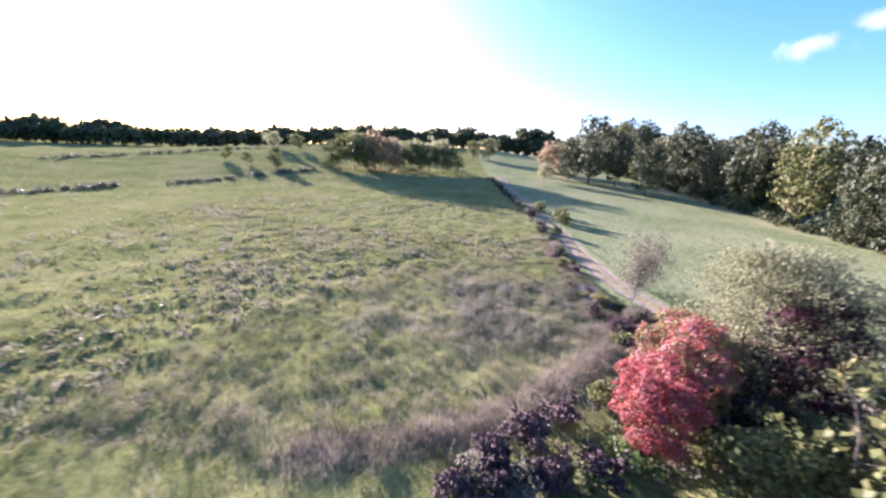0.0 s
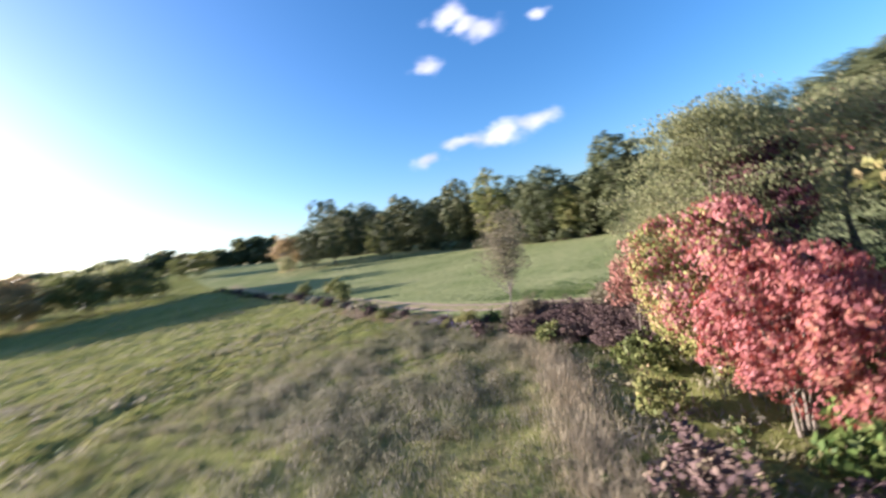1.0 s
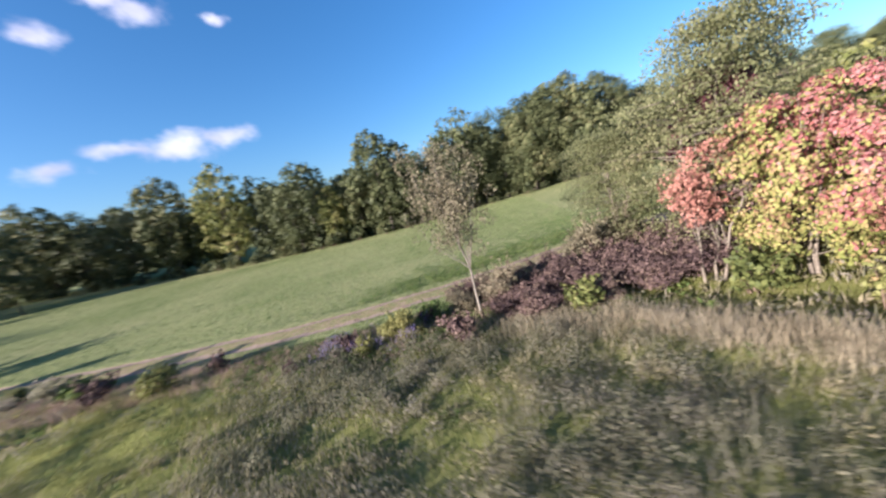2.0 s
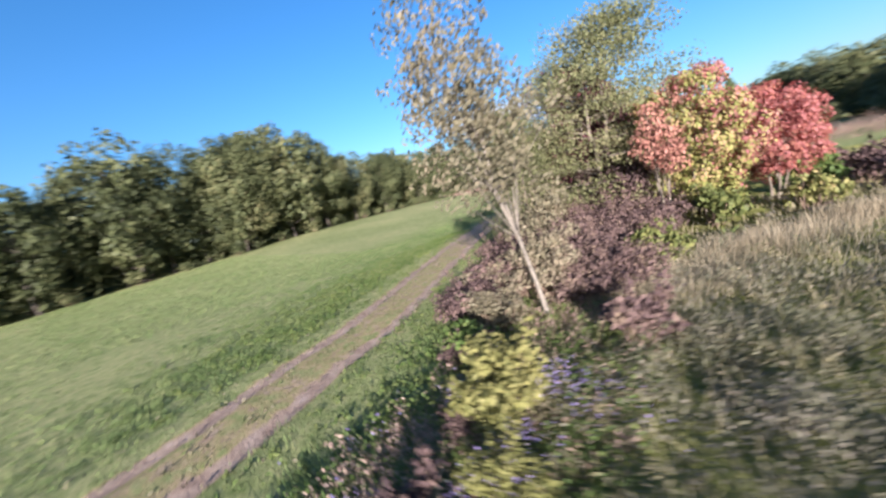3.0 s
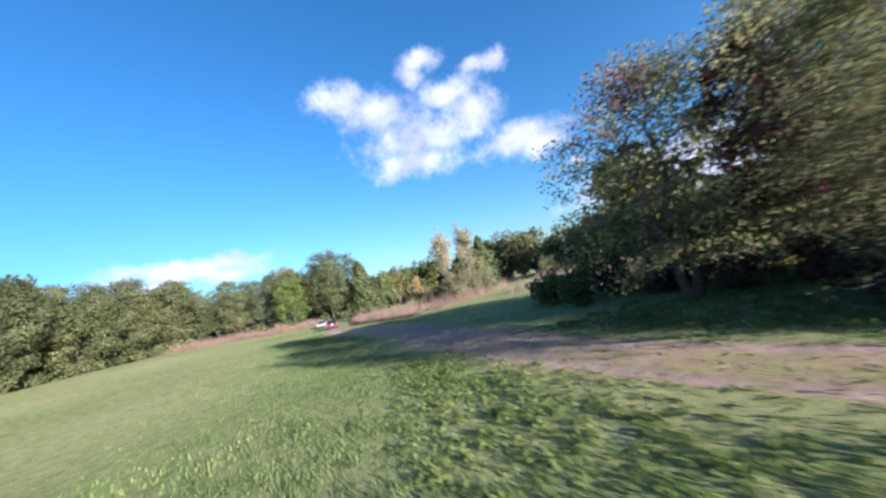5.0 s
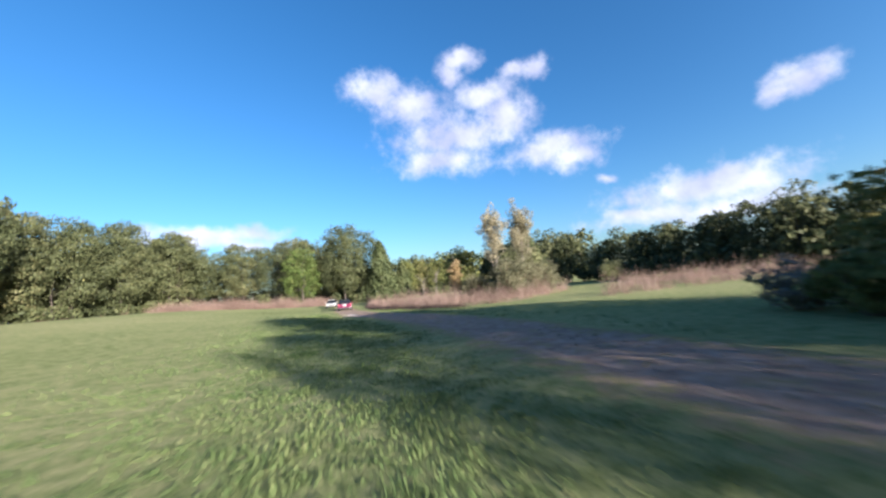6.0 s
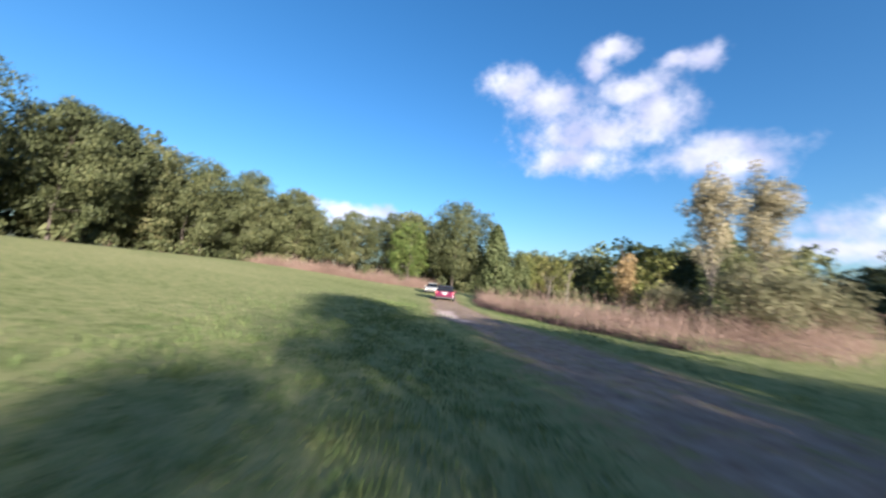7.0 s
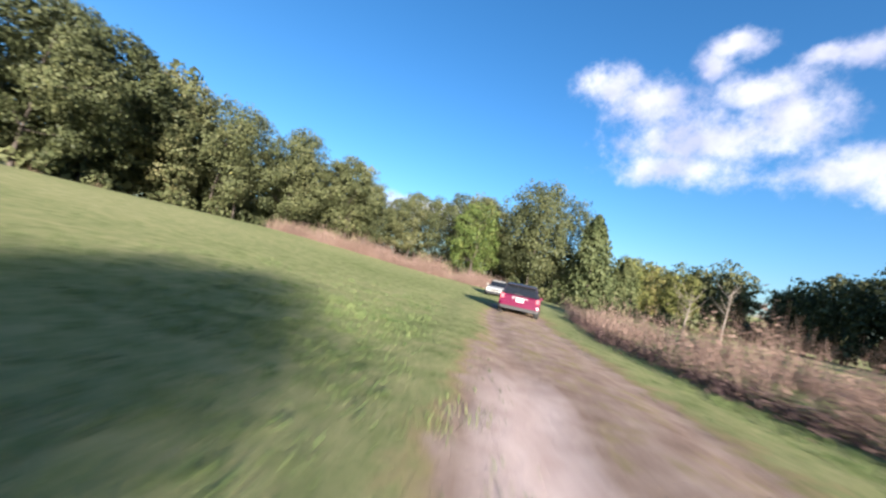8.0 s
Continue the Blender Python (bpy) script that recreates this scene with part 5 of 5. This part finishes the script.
def box(sx, sy, sz, m=None, bevel=0.02):
    bm = bmesh.new()
    bmesh.ops.create_cube(bm, size=1, matrix=(m or Matrix()) @ Matrix.Diagonal((sx, sy, sz, 1)))
    if bevel:
        bmesh.ops.bevel(bm, geom=bm.edges[:], offset=bevel, segments=2, affect="EDGES")
    return bm


def ring_shape(radius, width, inner, segs=28):
    """A tyre-like ring about x, with rounded shoulders."""
    bm = bmesh.new()
    prof = [(inner, -width * 0.42), (radius * 0.9, -width * 0.5), (radius, -width * 0.36), (radius, width * 0.36), (radius * 0.9, width * 0.5), (inner, width * 0.42)]
    rings = []
    for i in range(segs):
        a = 2 * math.pi * i / segs
        rings.append([bm.verts.new((x, rr * math.cos(a), rr * math.sin(a))) for rr, x in prof])
    for i in range(segs):
        a, b = rings[i], rings[(i + 1) % segs]
        for j in range(len(prof)):
            k2 = (j + 1) % len(prof)
            bm.faces.new((a[j], a[k2], b[k2], b[j]))
    bmesh.ops.recalc_face_normals(bm, faces=bm.faces)
    return bm


def rim_shape(radius, width):
    bm = bmesh.new()
    bmesh.ops.create_cone(bm, cap_ends=True, segments=24, radius1=radius * 0.28, radius2=radius * 0.22, depth=width, matrix=pose(0, 0, 0, 0, 90, 0))
    for i in range(5):
        a = 72 * i
        bmesh.ops.create_cube(bm, size=1, matrix=pose(0, 0, 0, a, 0, 0) @ pose(0, 0, radius * 0.55) @ Matrix.Diagonal((width * 0.5, radius * 0.26, radius * 0.85, 1)))
    bmesh.ops.create_cone(bm, cap_ends=True, segments=24, radius1=radius * 0.98, radius2=radius * 0.98, depth=width * 0.25, matrix=pose(0, 0, 0, 0, 90, 0))
    return bm


def wheel(parent, x, y, rad):
    w = part("wheel", rim_shape(rad * 0.66, 0.16), M_ALLOY, parent)
    w.location = (x, y, rad)
    part("tyre", ring_shape(rad, 0.23, rad * 0.62), M_TYRE, w)


def suv(m):
    """A sport utility car, tail at y = 0, facing +y."""
    top = thing("car", m, "crimson sport utility car parked on the track", "car", "parked cars")
    hood = [(0.04, 0.86, 0.88, 0.50, 0.95), (0.0, 0.90, 0.90, 0.42, 1.02), (0.10, 0.92, 0.92, 0.36, 1.08), (1.0, 0.93, 0.92, 0.32, 1.06), (2.2, 0.93, 0.92, 0.30, 1.04), (3.2, 0.93, 0.91, 0.30, 1.02), (3.4, 0.92, 0.89, 0.30, 1.00), (4.1, 0.90, 0.84, 0.32, 0.93), (4.42, 0.84, 0.76, 0.38, 0.84), (4.5, 0.74, 0.68, 0.46, 0.74)]
    body = part("body", loft([rounded_ring(y, wl_, wh, z0, z1, 0.11) for y, wl_, wh, z0, z1 in hood[1:]]), M_REDPAINT, top)
    cabin = [(0.10, 0.86, 0.74, 1.0, 1.10), (0.34, 0.87, 0.66, 1.0, 1.62), (0.5, 0.87, 0.66, 1.0, 1.67), (1.6, 0.87, 0.67, 1.0, 1.71), (2.5, 0.87, 0.66, 1.0, 1.66), (2.75, 0.87, 0.66, 1.0, 1.58), (3.45, 0.86, 0.72, 0.95, 1.02)]
    part("greenhouse", loft([rounded_ring(*c, corner=0.05) for c in cabin]), M_GLASS, top, "dark tinted car windows")
    part("roof", loft([rounded_ring(y, w, w - 0.05, z - 0.05, z + 0.015, 0.03) for y, w, z in ((0.16, 0.62, 1.62), (0.3, 0.67, 1.66), (1.5, 0.69, 1.73), (2.5, 0.68, 1.68), (2.72, 0.66, 1.61))]), M_ROOF, top, "black painted roof and spoiler")
    part("bumper", loft([rounded_ring(y, w, w, 0.34, 0.58, 0.07) for y, w in ((-0.06, 0.80), (-0.04, 0.88), (0.12, 0.94), (0.3, 0.945))]), M_BLACK, top, "black plastic rear bumper")
    part("bumper_cover", loft([rounded_ring(y, w, w - 0.02, 0.50, 0.68, 0.05) for y, w in ((-0.10, 0.78), (-0.08, 0.86), (0.08, 0.935), (0.25, 0.94))]), M_REDPAINT, top)
    part("front_bumper", loft([rounded_ring(y, w, w, 0.34, 0.56, 0.07) for y, w in ((4.2, 0.92), (4.45, 0.86), (4.56, 0.74))]), M_BLACK, top)
    for s in (-1, 1):
        part("pillar", loft([[(s * 0.80 + dx, 0.14 + dy, 1.06) for dx, dy in ((-0.05, -0.03), (0.05, -0.03), (0.05, 0.06), (-0.05, 0.06))], [(s * 0.64 + dx, 0.36 + dy, 1.62) for dx, dy in ((-0.05, -0.03), (0.05, -0.03), (0.05, 0.06), (-0.05, 0.06))]]), M_ROOF, top)
        part("tail_lamp", box(0.20, 0.10, 0.24, pose(s * 0.78, 0.03, 0.93), 0.03), M_TAIL, top, "red tail lamp")
        part("headlamp", box(0.26, 0.14, 0.16, pose(s * 0.66, 4.36, 0.74, 0, 0, -s * 15), 0.04), M_LAMP, top)
        part("mirror", box(0.20, 0.10, 0.15, pose(s * 1.0, 2.72, 1.08), 0.04), M_REDPAINT, top)
        part("door_handle", box(0.03, 0.18, 0.04, pose(s * 0.925, 1.15, 0.95), 0.01), M_ALLOY, top)
        part("sill", box(0.06, 2.2, 0.16, pose(s * 0.91, 2.1, 0.36), 0.03), M_BLACK, top)
        for y in (0.85, 3.55):
            wheel(top, s * 0.83, y, 0.34)
    plate = part("number_plate", box(0.34, 0.02, 0.16, pose(0.0, -0.015, 0.84), 0.006), M_PLATE, top, "pale number plate")
    part("plate_bar", box(0.26, 0.01, 0.06, pose(0.0, -0.03, 0.84), 0), M_BLACK, plate)
    part("badge", box(0.10, 0.02, 0.07, pose(-0.30, -0.005, 0.90), 0.01), M_ALLOY, top)
    part("tailgate_trim", box(0.70, 0.03, 0.05, pose(0, -0.005, 0.965), 0.01), M_ALLOY, top)
    part("wiper", box(0.40, 0.02, 0.03, pose(-0.1, 0.10, 1.13, 0, 8, 0), 0.005), M_BLACK, top)
    part("exhaust_pipe", ring_shape(0.035, 0.2, 0.025, 12), M_ALLOY, top).matrix_basis = pose(0.5, 0.0, 0.28, 0, 0, 90)
    low_build = Matrix.Diagonal((1.0, 1.0, 0.88, 1.0))
    for ob in list(top.children) + list(plate.children):
        if not ob.name.startswith(("wheel", "exhaust")):
            ob.data.transform(low_build)
    return top


def sedan(m):
    """A light saloon, nose at y = 0, facing -y."""
    top = thing("car", m, "pale grey saloon car parked beyond the red one", "car", "parked cars")
    hood = [(0.0, 0.72, 0.66, 0.42, 0.62), (0.06, 0.82, 0.76, 0.34, 0.70), (0.5, 0.88, 0.82, 0.26, 0.80), (1.3, 0.89, 0.85, 0.24, 0.90), (3.4, 0.89, 0.86, 0.24, 0.94), (4.3, 0.88, 0.82, 0.28, 0.95), (4.6, 0.80, 0.74, 0.36, 0.86)]
    part("body", loft([rounded_ring(y, a, b2, z0, z1, 0.10) for y, a, b2, z0, z1 in hood]), M_TANPAINT, top)
    cabin = [(1.2, 0.80, 0.70, 0.86, 0.94), (1.9, 0.80, 0.60, 0.9, 1.40), (2.7, 0.80, 0.60, 0.9, 1.44), (3.4, 0.80, 0.60, 0.9, 1.36), (4.0, 0.80, 0.70, 0.9, 0.98)]
    part("greenhouse", loft([rounded_ring(*c, corner=0.05) for c in cabin]), M_GLASS, top, "dark car windows")
    part("roof", loft([rounded_ring(y, w, w - 0.05, z - 0.05, z + 0.015, 0.03) for y, w, z in ((1.85, 0.60, 1.38), (2.7, 0.62, 1.46), (3.45, 0.60, 1.36))]), M_TANPAINT, top)
    part("bumper", loft([rounded_ring(y, w, w, 0.26, 0.46, 0.06) for y, w in ((-0.06, 0.70), (0.0, 0.80), (0.3, 0.90))]), M_BLACK, top)
    part("grille", box(0.8, 0.05, 0.12, pose(0, 0.0, 0.58), 0.02), M_BLACK, top)
    for s in (-1, 1):
        part("headlamp", box(0.28, 0.14, 0.13, pose(s * 0.62, 0.1, 0.64, 0, 0, s * 12), 0.03), M_LAMP, top)
        part("mirror", box(0.18, 0.10, 0.13, pose(s * 0.96, 1.75, 0.98), 0.03), M_TANPAINT, top)
        part("tail_lamp", box(0.24, 0.08, 0.14, pose(s * 0.62, 4.56, 0.76), 0.03), M_TAIL, top)
        for y in (0.85, 3.65):
            wheel(top, s * 0.80, y, 0.32)
    return top


suv(pose(-49.95, 65.4, float(height(-49.95, 65.4)) + 0.03, 0, 0, 8))
sedan(pose(-54.4, 79.0, float(height(-54.4, 79.0)) + 0.01, 0, 0, 6))
